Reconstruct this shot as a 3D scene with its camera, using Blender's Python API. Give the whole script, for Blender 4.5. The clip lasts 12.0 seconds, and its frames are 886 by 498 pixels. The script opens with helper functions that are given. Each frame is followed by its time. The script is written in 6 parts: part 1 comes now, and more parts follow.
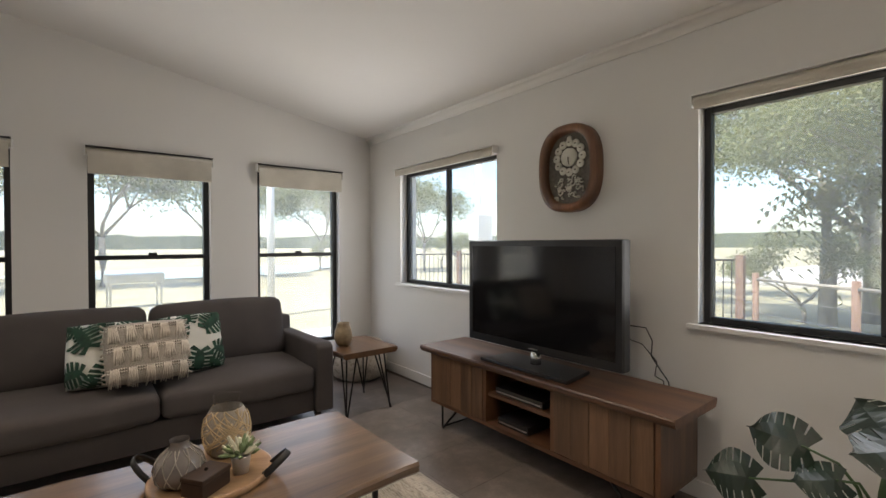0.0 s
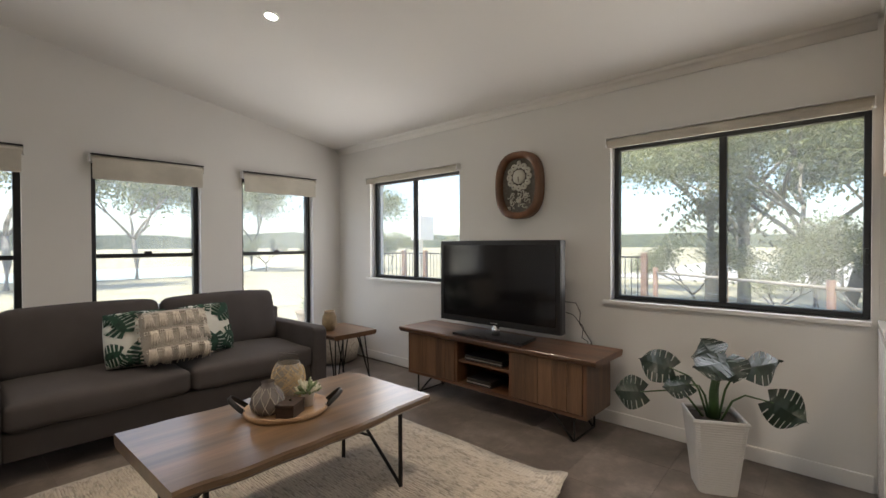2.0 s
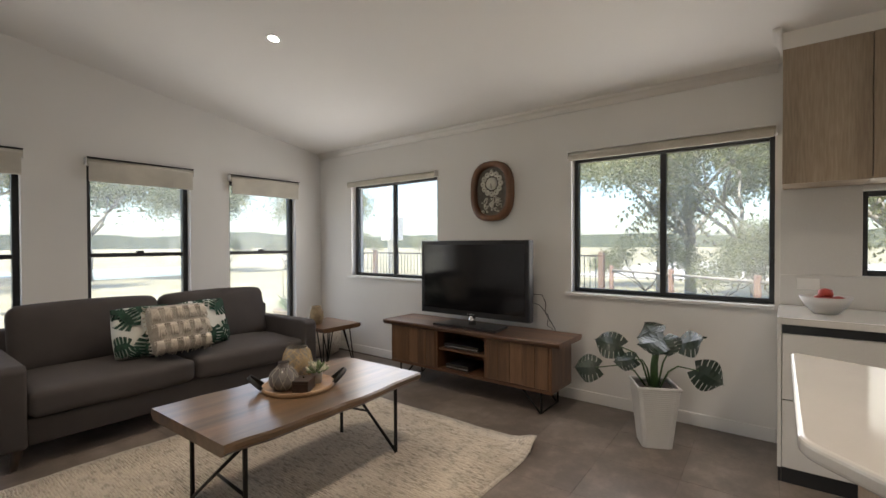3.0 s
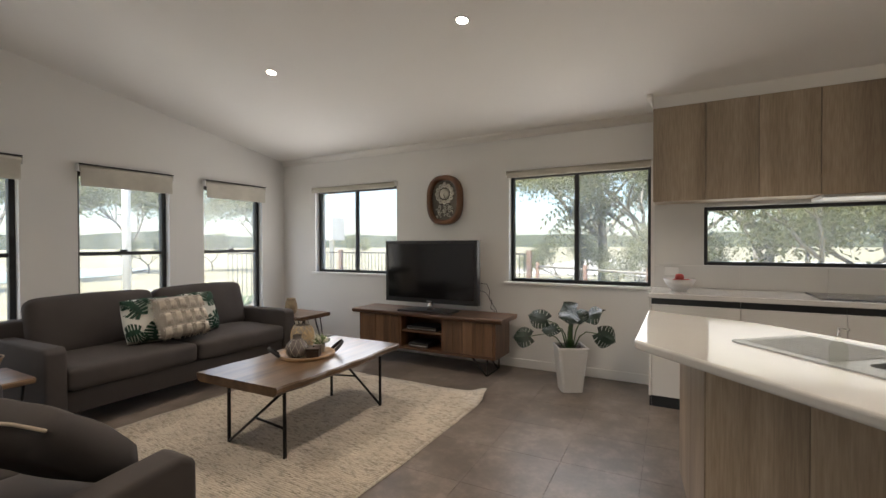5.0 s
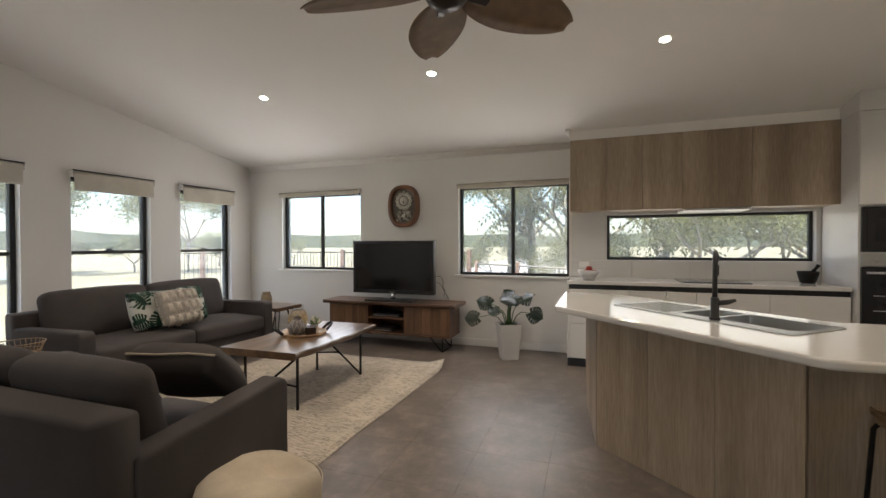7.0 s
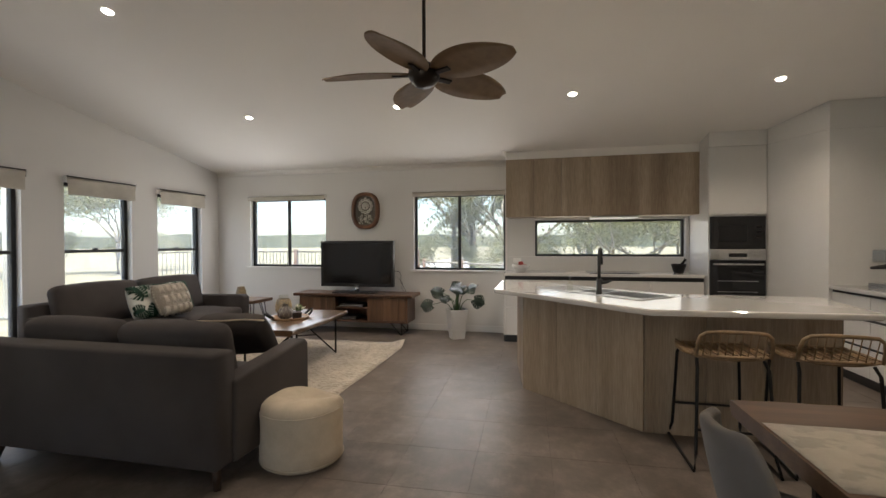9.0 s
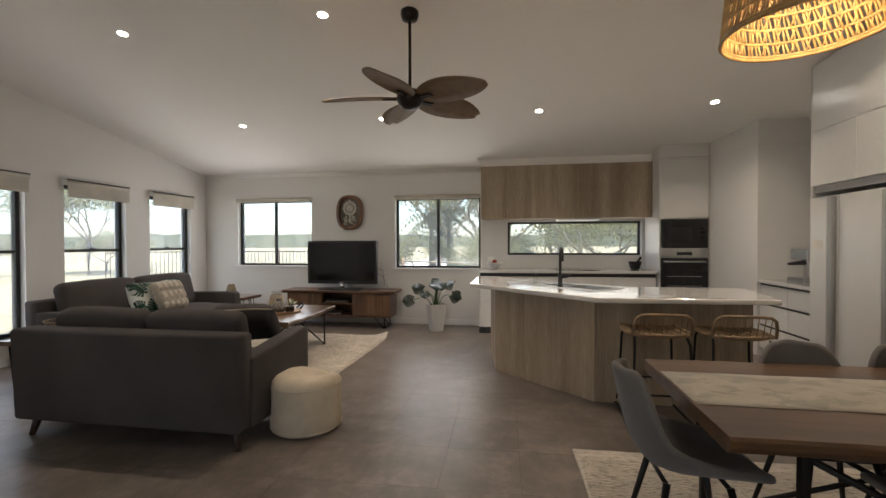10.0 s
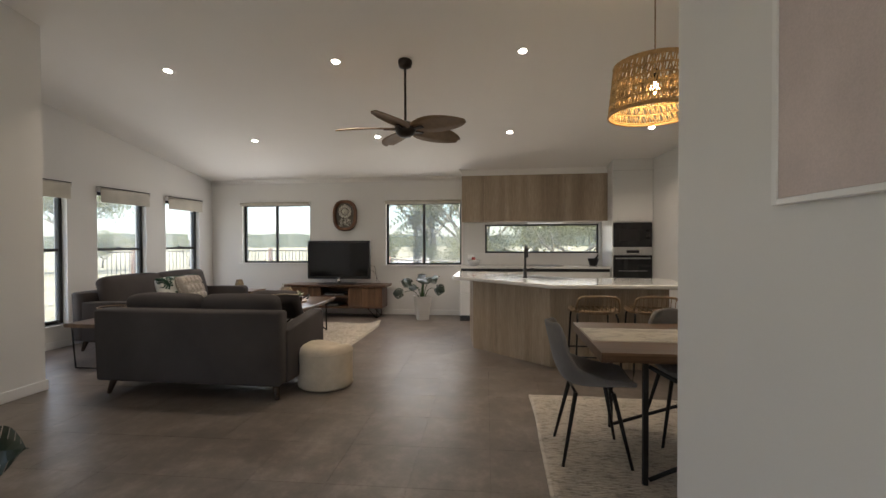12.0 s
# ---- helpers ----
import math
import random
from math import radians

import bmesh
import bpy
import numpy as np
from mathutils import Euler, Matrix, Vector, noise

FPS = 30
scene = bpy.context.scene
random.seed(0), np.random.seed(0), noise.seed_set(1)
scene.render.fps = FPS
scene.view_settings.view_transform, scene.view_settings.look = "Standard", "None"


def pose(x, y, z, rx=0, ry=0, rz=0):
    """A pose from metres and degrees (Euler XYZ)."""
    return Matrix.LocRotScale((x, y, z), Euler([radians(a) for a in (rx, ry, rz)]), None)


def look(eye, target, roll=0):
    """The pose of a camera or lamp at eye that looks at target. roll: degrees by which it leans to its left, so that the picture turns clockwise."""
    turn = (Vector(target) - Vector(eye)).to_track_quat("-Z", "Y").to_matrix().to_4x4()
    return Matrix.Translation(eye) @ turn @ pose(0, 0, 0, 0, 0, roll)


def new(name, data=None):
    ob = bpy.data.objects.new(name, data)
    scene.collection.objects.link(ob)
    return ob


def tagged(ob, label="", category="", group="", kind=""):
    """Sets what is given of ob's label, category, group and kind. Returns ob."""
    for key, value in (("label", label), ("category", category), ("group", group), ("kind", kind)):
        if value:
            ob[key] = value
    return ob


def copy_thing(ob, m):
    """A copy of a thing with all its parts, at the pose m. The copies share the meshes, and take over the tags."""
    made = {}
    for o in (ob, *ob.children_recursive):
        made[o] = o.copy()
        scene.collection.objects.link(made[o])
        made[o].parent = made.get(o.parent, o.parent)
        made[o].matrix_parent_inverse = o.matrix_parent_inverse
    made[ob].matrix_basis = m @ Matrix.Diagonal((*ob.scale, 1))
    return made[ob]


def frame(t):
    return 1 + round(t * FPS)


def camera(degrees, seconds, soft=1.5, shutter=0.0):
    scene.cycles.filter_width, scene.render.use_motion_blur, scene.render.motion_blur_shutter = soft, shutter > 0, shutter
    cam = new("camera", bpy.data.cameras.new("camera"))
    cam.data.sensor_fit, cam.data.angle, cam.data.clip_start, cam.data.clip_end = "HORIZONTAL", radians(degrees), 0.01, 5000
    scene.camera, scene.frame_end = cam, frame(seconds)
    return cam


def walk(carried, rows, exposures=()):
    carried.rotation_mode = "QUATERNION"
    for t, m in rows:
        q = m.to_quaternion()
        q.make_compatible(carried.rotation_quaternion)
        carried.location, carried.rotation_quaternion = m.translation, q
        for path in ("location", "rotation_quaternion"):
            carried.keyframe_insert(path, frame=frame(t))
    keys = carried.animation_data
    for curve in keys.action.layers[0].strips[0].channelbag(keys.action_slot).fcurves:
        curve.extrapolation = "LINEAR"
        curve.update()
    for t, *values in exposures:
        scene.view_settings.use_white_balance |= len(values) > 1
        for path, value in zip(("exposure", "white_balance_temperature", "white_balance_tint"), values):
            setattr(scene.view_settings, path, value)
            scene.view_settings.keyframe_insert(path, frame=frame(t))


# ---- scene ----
cam = camera(90.0, 12.0)
# seconds, eye (metres), yaw, pitch (degrees)
ROWS = [
    (0.0, -0.035, 0.802, 1.367, -38.71, -0.63),
    (0.5, -0.230, 0.730, 1.366, -40.85, -0.63),
    (1.0, -0.426, 0.648, 1.365, -43.07, -0.64),
    (1.5, -0.623, 0.561, 1.363, -45.34, -0.64),
    (2.0, -0.822, 0.474, 1.362, -47.63, -0.65),
    (2.5, -1.026, 0.390, 1.361, -49.92, -0.65),
    (3.0, -1.235, 0.312, 1.359, -52.21, -0.66),
    (3.5, -1.450, 0.242, 1.358, -54.50, -0.66),
    (4.0, -1.670, 0.179, 1.357, -56.76, -0.67),
    (4.5, -1.897, 0.126, 1.355, -59.00, -0.67),
    (5.0, -2.130, 0.080, 1.354, -61.23, -0.68),
    (5.5, -2.369, 0.041, 1.353, -63.42, -0.68),
    (6.0, -2.614, 0.007, 1.352, -65.59, -0.69),
    (6.5, -2.864, -0.022, 1.350, -67.73, -0.69),
    (7.0, -3.118, -0.048, 1.349, -69.82, -0.69),
    (7.5, -3.376, -0.073, 1.348, -71.87, -0.70),
    (8.0, -3.637, -0.098, 1.346, -73.84, -0.70),
    (8.5, -3.899, -0.125, 1.345, -75.72, -0.71),
    (9.0, -4.161, -0.152, 1.344, -77.48, -0.71),
    (9.5, -4.422, -0.182, 1.342, -79.08, -0.72),
    (10.0, -4.681, -0.213, 1.341, -80.49, -0.72),
    (10.5, -4.935, -0.243, 1.340, -81.64, -0.73),
    (11.0, -5.183, -0.271, 1.338, -82.47, -0.73),
    (11.5, -5.423, -0.294, 1.337, -82.91, -0.74),
    (12.0, -5.654, -0.306, 1.336, -82.87, -0.74),
]
walk(cam, [(t, pose(x, y, z, 90 + pitch, 0, yaw) @ pose(0, 0, 0, 0, 0, -0.18)) for t, x, y, z, yaw, pitch in ROWS])

# ---- world, sun, exposure ----
scene.view_settings.exposure = 1.96
world = bpy.data.worlds.new("sky")
world.use_nodes = True
scene.world = world
wn = world.node_tree
sky = wn.nodes.new("ShaderNodeTexSky")
sky.sky_type = "NISHITA"
sky.sun_disc = False
sky.sun_elevation, sky.sun_rotation = radians(68), radians(260)
sky.dust_density, sky.air_density, sky.ozone_density = 1.6, 0.9, 1.0
wn.links.new(sky.outputs[0], wn.nodes["Background"].inputs[0])
wn.nodes["Background"].inputs[1].default_value = 0.145
sun = new("sun", bpy.data.lights.new("sun", "SUN"))
sun.data.energy, sun.data.angle, sun.data.color = 3.6, radians(0.6), (1.0, 0.96, 0.9)
sun.matrix_world = look((-6.0, -1.05, 15.0), (0, 0, 0))
SPOT = 2.2            # watts per downlight
DAY = 2.0             # watts per square metre of window opening


def daylight(at, turn, w, h, share=1.0):
    """Sky and sunlit ground that shine in through a window's opening; it faces its own +x before the turn."""
    lt = new("window_daylight", bpy.data.lights.new("window_daylight", "AREA"))
    lt.data.shape, lt.data.size, lt.data.size_y = "RECTANGLE", w, h
    lt.data.energy, lt.data.color = DAY * share * w * h, (1.0, 0.945, 0.91)
    lt.matrix_world = pose(*at, 0, 0, turn) @ pose(0, 0, 0, 0, -90, 0) @ pose(0, 0, 0, 0, 0, 90)


for y0, y1, z0, z1, share in ((3.33, 4.67, 1.0, 2.07, 1.2), (0.41, 1.77, 0.97, 2.07, 1.1), (-2.05, -0.1, 1.19, 1.64, 0.38)):
    daylight((2.55, (y0 + y1) / 2, (z0 + z1) / 2), 180, y1 - y0, z1 - z0, share)
for x0, x1 in ((-1.32, -0.52), (0.01, 0.8), (1.31, 2.08)):
    daylight(((x0 + x1) / 2, 5.36, 1.15), -90, x1 - x0, 1.6, 0.32)
# lamp in the unseen west opening, added to brighten the hall from behind
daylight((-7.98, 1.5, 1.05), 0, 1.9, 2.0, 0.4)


# ---- materials ----
def shader(name):
    m = bpy.data.materials.new(name)
    m.use_nodes = True
    nt = m.node_tree
    return m, nt, nt.nodes["Principled BSDF"]


def coords(nt, scale, kind="Object"):
    c = nt.nodes.new("ShaderNodeTexCoord")
    mp = nt.nodes.new("ShaderNodeMapping")
    mp.inputs["Scale"].default_value = scale
    nt.links.new(c.outputs[kind], mp.inputs["Vector"])
    return mp.outputs["Vector"]


def noise_node(nt, vec, scale, detail=4.0, rough=0.55):
    n = nt.nodes.new("ShaderNodeTexNoise")
    n.inputs["Scale"].default_value, n.inputs["Detail"].default_value, n.inputs["Roughness"].default_value = scale, detail, rough
    nt.links.new(vec, n.inputs["Vector"])
    return n.outputs["Fac"]


def ramp(nt, fac, stops):
    r = nt.nodes.new("ShaderNodeValToRGB")
    while len(r.color_ramp.elements) < len(stops):
        r.color_ramp.elements.new(0.5)
    for e, (p, c) in zip(r.color_ramp.elements, stops):
        e.position, e.color = p, (*c, 1)
    nt.links.new(fac, r.inputs["Fac"])
    return r.outputs["Color"]


def mix(nt, a, b, fac, mode="MULTIPLY"):
    n = nt.nodes.new("ShaderNodeMix")
    n.data_type, n.blend_type = "RGBA", mode
    if isinstance(fac, float):
        n.inputs[0].default_value = fac
    else:
        nt.links.new(fac, n.inputs[0])
    nt.links.new(a, n.inputs[6])
    nt.links.new(b, n.inputs[7])
    return n.outputs[2]


def bump(nt, p, fac, strength, dist=0.002):
    b = nt.nodes.new("ShaderNodeBump")
    b.inputs["Strength"].default_value, b.inputs["Distance"].default_value = strength, dist
    nt.links.new(fac, b.inputs["Height"])
    nt.links.new(b.outputs["Normal"], p.inputs["Normal"])


def tone(c, k):
    return tuple(min(1, v * k) for v in c)


def plain(name, c, rough=0.5, metal=0.0, var=0.12, big=1.5, fine=60.0, relief=0.15, stretch=(1, 1, 1), coat=0.0):
    """A surface with broad and fine variation round one colour."""
    m, nt, p = shader(name)
    v = coords(nt, stretch)
    a = ramp(nt, noise_node(nt, v, big), [(0.3, tone(c, 1 - var)), (0.7, tone(c, 1 + var))])
    f = noise_node(nt, v, fine, 3)
    b = ramp(nt, f, [(0.3, (1 - var * 0.6,) * 3), (0.7, (1, 1, 1))])
    nt.links.new(mix(nt, a, b, 1.0), p.inputs["Base Color"])
    p.inputs["Metallic"].default_value = metal
    r = nt.nodes.new("ShaderNodeMapRange")
    r.inputs["To Min"].default_value, r.inputs["To Max"].default_value = max(0.02, rough - 0.06), min(1, rough + 0.06)
    nt.links.new(f, r.inputs["Value"])
    nt.links.new(r.outputs[0], p.inputs["Roughness"])
    p.inputs["Coat Weight"].default_value = coat
    p.inputs["Coat Roughness"].default_value = 0.12
    if relief:
        bump(nt, p, f, relief)
    return m


def wood(name, dark, light, axis, rough=0.4, ring=9.0, coat=0.0, streak=3.0):
    """Boards with long grain along the axis; each piece a tone of its own."""
    m, nt, p = shader(name)
    s = [1.0, 1.0, 1.0]
    s["xyz".index(axis)] = 0.07
    v = coords(nt, s)
    info = nt.nodes.new("ShaderNodeObjectInfo")
    add = nt.nodes.new("ShaderNodeVectorMath")
    sc = nt.nodes.new("ShaderNodeVectorMath")
    sc.operation = "SCALE"
    sc.inputs[0].default_value = (7.1, 5.3, 9.7)
    nt.links.new(info.outputs["Random"], sc.inputs["Scale"])
    nt.links.new(v, add.inputs[0])
    nt.links.new(sc.outputs[0], add.inputs[1])
    v = add.outputs[0]
    g = noise_node(nt, v, ring, 6, 0.62)
    f = noise_node(nt, v, 110.0, 3)
    b = noise_node(nt, v, streak, 2)
    mid = tuple((x + y) / 2 for x, y in zip(dark, light))
    c1 = ramp(nt, g, [(0.3, dark), (0.5, mid), (0.72, light)])
    c2 = ramp(nt, f, [(0.35, (0.78, 0.76, 0.74)), (0.65, (1, 1, 1))])
    c3 = ramp(nt, b, [(0.35, (0.72, 0.7, 0.68)), (0.65, (1.0, 1.0, 1.0))])
    nt.links.new(mix(nt, mix(nt, c1, c2, 1.0), c3, 1.0), p.inputs["Base Color"])
    p.inputs["Roughness"].default_value = rough
    p.inputs["Coat Weight"].default_value, p.inputs["Coat Roughness"].default_value = coat, 0.18
    bump(nt, p, f, 0.12, 0.001)
    return m


def weave(name, c, c2, freq=90.0, rough=0.95, depth=0.5, axis2=1.0, fleck=0.0, blotch=0.0):
    """Cloth with crossing threads."""
    m, nt, p = shader(name)
    v = coords(nt, (1, 1, 1))
    out = []
    for d in ("X", "Y", "Z"):
        w = nt.nodes.new("ShaderNodeTexWave")
        w.bands_direction = d
        w.inputs["Scale"].default_value = freq * (axis2 if d == "Y" else 1)
        w.inputs["Distortion"].default_value, w.inputs["Detail"].default_value = 1.5, 2
        nt.links.new(v, w.inputs["Vector"])
        out.append(w.outputs["Color"])
    h = mix(nt, mix(nt, out[0], out[1], 0.5, "MIX"), out[2], 0.33, "MIX")
    col = ramp(nt, h, [(0.25, c2), (0.75, c)])
    b = ramp(nt, noise_node(nt, v, 4.0, 5), [(0.3, (0.78, 0.78, 0.78)), (0.7, (1, 1, 1))])
    if fleck:
        fl_ = noise_node(nt, coords(nt, (1, 0.35, 1)), 48.0, 3, 0.7)
        b = mix(nt, b, ramp(nt, fl_, [(0.36, (1 - fleck,) * 3), (0.5, (1, 1, 1))]), 1.0)
    if blotch:
        print_ = noise_node(nt, coords(nt, (1, 0.6, 1)), 11.0, 3, 0.6)
        b = mix(nt, b, ramp(nt, print_, [(0.5, (1, 1, 1)), (0.56, (1 - blotch,) * 3)]), 1.0)
    nt.links.new(mix(nt, col, b, 1.0), p.inputs["Base Color"])
    p.inputs["Roughness"].default_value = rough
    p.inputs["Sheen Weight"].default_value = 0.15
    bump(nt, p, h, depth, 0.003)
    return m


def glowing(name, c, strength):
    m, nt, p = shader(name)
    p.inputs["Base Color"].default_value = (*c, 1)
    p.inputs["Emission Color"].default_value = (*c, 1)
    p.inputs["Emission Strength"].default_value = strength
    return m


def glassy(name, tint=(1, 1, 1), rough=0.0, thin=True, haze=0.0):
    m, nt, p = shader(name)
    if thin:
        g, t = nt.nodes.new("ShaderNodeBsdfGlossy"), nt.nodes.new("ShaderNodeBsdfTransparent")
        g.inputs["Roughness"].default_value = 0.02
        t.inputs["Color"].default_value = (*tint, 1)
        lw = nt.nodes.new("ShaderNodeLayerWeight")
        pw = nt.nodes.new("ShaderNodeMath")
        pw.operation = "POWER"
        pw.inputs[1].default_value = 5.0
        nt.links.new(lw.outputs["Facing"], pw.inputs[0])
        f = nt.nodes.new("ShaderNodeMath")
        f.operation = "MULTIPLY_ADD"
        f.inputs[1].default_value, f.inputs[2].default_value = 0.6, 0.035
        nt.links.new(pw.outputs[0], f.inputs[0])
        # translucent white mixed into the pane: glare and haze over the bright view
        if haze:
            tl = nt.nodes.new("ShaderNodeBsdfTranslucent")
            tl.inputs["Color"].default_value = (0.9, 0.9, 0.88, 1)
            md = nt.nodes.new("ShaderNodeMixShader")
            md.inputs[0].default_value = haze
            nt.links.new(t.outputs[0], md.inputs[1])
            nt.links.new(tl.outputs[0], md.inputs[2])
            t = md
        mx = nt.nodes.new("ShaderNodeMixShader")
        nt.links.new(f.outputs[0], mx.inputs[0])
        nt.links.new(t.outputs[0], mx.inputs[1])
        nt.links.new(g.outputs[0], mx.inputs[2])
        nt.links.new(mx.outputs[0], nt.nodes["Material Output"].inputs["Surface"])
    else:
        p.inputs["Base Color"].default_value = (*tint, 1)
        p.inputs["Transmission Weight"].default_value, p.inputs["Roughness"].default_value = 1.0, rough
    return m


def patches(name, a, b, c, scale, rough=0.9):
    """Ground in three tones, broken up at two scales."""
    m, nt, p = shader(name)
    v = coords(nt, (1, 1, 1))
    n1 = ramp(nt, noise_node(nt, v, scale, 6, 0.65), [(0.32, a), (0.5, b), (0.68, c)])
    f = noise_node(nt, v, scale * 30, 4)
    nt.links.new(mix(nt, n1, ramp(nt, f, [(0.3, (0.7, 0.7, 0.7)), (0.7, (1, 1, 1))]), 1.0), p.inputs["Base Color"])
    p.inputs["Roughness"].default_value = rough
    bump(nt, p, f, 0.4, 0.03)
    return m


M_WALL = plain("wall_paint", (0.75, 0.735, 0.71), 0.6, var=0.025, big=0.8, fine=240, relief=0.05)
M_CEIL = plain("ceiling_paint", (0.84, 0.815, 0.78), 0.75, var=0.02, big=0.6, fine=200, relief=0.04)
M_TRIM = plain("white_gloss_trim", (0.8, 0.79, 0.77), 0.32, var=0.02, fine=120, relief=0.03)
M_WHITE = plain("white_laminate", (0.66, 0.65, 0.63), 0.26, var=0.02, fine=150, relief=0.02)
M_BLACK = plain("black_aluminium", (0.018, 0.018, 0.019), 0.42, var=0.15, fine=200, relief=0.05)
M_IRON = plain("black_iron", (0.02, 0.019, 0.018), 0.5, 0.6, var=0.25, fine=180, relief=0.2)
M_BLIND = weave("blind_fabric", (0.66, 0.62, 0.54), (0.6, 0.56, 0.48), 420, 0.9, 0.1)
M_SOFA = plain("charcoal_sofa_fabric", (0.06, 0.052, 0.05), 0.95, var=0.16, big=2.5, fine=420, relief=0.25)
M_WALNUT = wood("acacia_wood_y", (0.055, 0.024, 0.012), (0.21, 0.1, 0.048), "y", 0.42, 9, 0.25)
M_WALNUT_Z = wood("acacia_wood_z", (0.05, 0.022, 0.011), (0.22, 0.105, 0.05), "z", 0.45, 12, 0.15)
M_PLANK = wood("acacia_planks", (0.045, 0.022, 0.011), (0.27, 0.15, 0.08), "z", 0.42, 5, 0.15, 1.2)
M_SLAB_X = wood("acacia_slab_x", (0.045, 0.026, 0.014), (0.3, 0.185, 0.1), "x", 0.3, 6, 0.35)
M_CANE = plain("pale_cane", (0.55, 0.42, 0.25), 0.6, var=0.2, big=20, relief=0.2)
M_SMOKE = plain("smoky_glass", (0.19, 0.17, 0.16), 0.12, var=0.15, big=9, relief=0.0, coat=0.6)
M_SLAB_Y = wood("acacia_slab_y", (0.075, 0.038, 0.019), (0.22, 0.12, 0.06), "y", 0.36, 7, 0.3)
M_OAK = wood("oak_laminate", (0.29, 0.222, 0.155), (0.56, 0.452, 0.335), "z", 0.45, 4, 0.05, 2.2)
M_PALEWOOD = wood("pale_tray_wood", (0.26, 0.15, 0.075), (0.46, 0.3, 0.17), "x", 0.45, 10)
M_DARKWOOD = wood("dark_box_wood", (0.02, 0.011, 0.007), (0.07, 0.036, 0.02), "x", 0.5, 10)
M_CLOCKWOOD = wood("clock_oak", (0.11, 0.04, 0.016), (0.27, 0.115, 0.045), "z", 0.32, 8, 0.5)
M_QUARTZ = plain("white_quartz", (0.62, 0.605, 0.58), 0.1, var=0.03, big=3, fine=300, relief=0.0, coat=0.4)
M_TV = plain("tv_black_plastic", (0.01, 0.01, 0.011), 0.34, var=0.05, relief=0.0)
M_SCREEN = plain("tv_screen", (0.006, 0.006, 0.007), 0.1, var=0.05, relief=0.0)
M_STEEL = plain("brushed_steel", (0.55, 0.55, 0.54), 0.28, 1.0, var=0.06, fine=300, relief=0.05, stretch=(1, 14, 1))
M_CHROME = plain("chrome", (0.75, 0.75, 0.75), 0.08, 1.0, var=0.02, relief=0.0)
# window panes carry the washed-out haze of the outdoor view in their colour
M_GLASS = glassy("hazed_window_glass", tint=(0.86, 0.87, 0.86), haze=0.11)
M_JARGLASS = glassy("jar_glass", (0.95, 0.95, 0.92))
M_OVENGLASS = plain("oven_black_glass", (0.012, 0.012, 0.013), 0.06, var=0.05, relief=0.0)
M_JUTE = weave("jute_rug", (0.62, 0.56, 0.475), (0.5, 0.44, 0.36), 34, 1.0, 1.0, 0.45, 0.4)
M_JUTE2 = weave("jute_yarn", (0.62, 0.56, 0.475), (0.5, 0.44, 0.36), 60, 1.0, 0.5, 1.0, 0.4)
M_RATTAN = plain("rattan_cane", (0.25, 0.165, 0.09), 0.5, var=0.3, big=20, fine=150, relief=0.3)
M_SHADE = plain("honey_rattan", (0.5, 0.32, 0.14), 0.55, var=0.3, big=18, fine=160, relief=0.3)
M_LEAF = plain("monstera_leaf", (0.009, 0.024, 0.013), 0.36, var=0.35, big=9, fine=90, relief=0.15)
M_STEM = plain("green_stem", (0.055, 0.11, 0.035), 0.45, var=0.25, big=12, relief=0.1)
M_SOIL = plain("potting_soil", (0.03, 0.02, 0.014), 0.95, var=0.4, big=20, fine=70, relief=0.8)
M_POT = plain("white_pot_glaze", (0.55, 0.54, 0.525), 0.45, var=0.04, fine=120, relief=0.1)
M_CREAM = plain("cream_felt", (0.52, 0.445, 0.34), 0.95, var=0.1, big=8, fine=160, relief=0.4)
M_CUSHION = weave("white_linen", (0.45, 0.41, 0.355), (0.36, 0.32, 0.27), 210, 0.95, 0.4)
M_PRINT = plain("printed_cotton", (0.66, 0.66, 0.62), 0.9, var=0.05, fine=260, relief=0.15)
M_PRINTLEAF = plain("printed_leaf", (0.012, 0.05, 0.03), 0.85, var=0.5, big=30, fine=200, relief=0.1)
M_TASSEL = plain("cream_tassel", (0.54, 0.49, 0.42), 0.95, var=0.12, big=40, fine=200, relief=0.3)
M_GREYSHELL = weave("grey_chair_fabric", (0.18, 0.168, 0.162), (0.13, 0.12, 0.115), 300, 0.95, 0.2)
M_RUNNER = weave("linen_runner", (0.6, 0.555, 0.48), (0.5, 0.455, 0.39), 160, 0.95, 0.4, 1.0, 0.0, 0.22)
M_CERAMIC = plain("speckled_ceramic", (0.3, 0.23, 0.14), 0.4, var=0.35, big=14, fine=120, relief=0.2)
M_FACE = plain("clock_ivory", (0.62, 0.6, 0.52), 0.4, var=0.06, relief=0.05)
M_CLOCKBACK = plain("clock_dark_glass", (0.13, 0.115, 0.09), 0.3, var=0.3, big=40, relief=0.1)
M_BLOSSOM = plain("cream_blossom", (0.7, 0.68, 0.55), 0.7, var=0.15, big=40, relief=0.2)
M_SAGE = plain("sage_leaf", (0.2, 0.27, 0.13), 0.6, var=0.3, big=40, relief=0.1)
M_FANBLADE = plain("woven_brown_blade", (0.19, 0.125, 0.07), 0.7, var=0.15, big=14, fine=130, relief=0.35)
M_BRONZE = plain("dark_bronze", (0.035, 0.028, 0.024), 0.35, 0.8, var=0.1, relief=0.05)
M_PLASTIC = plain("grey_plastic", (0.34, 0.34, 0.34), 0.4, var=0.06, relief=0.05)
M_RED = plain("red_fruit", (0.4, 0.045, 0.03), 0.35, var=0.25, big=20, relief=0.05)
M_CANVAS = plain("blush_canvas", (0.66, 0.56, 0.53), 0.8, var=0.18, big=2.2, fine=260, relief=0.1)
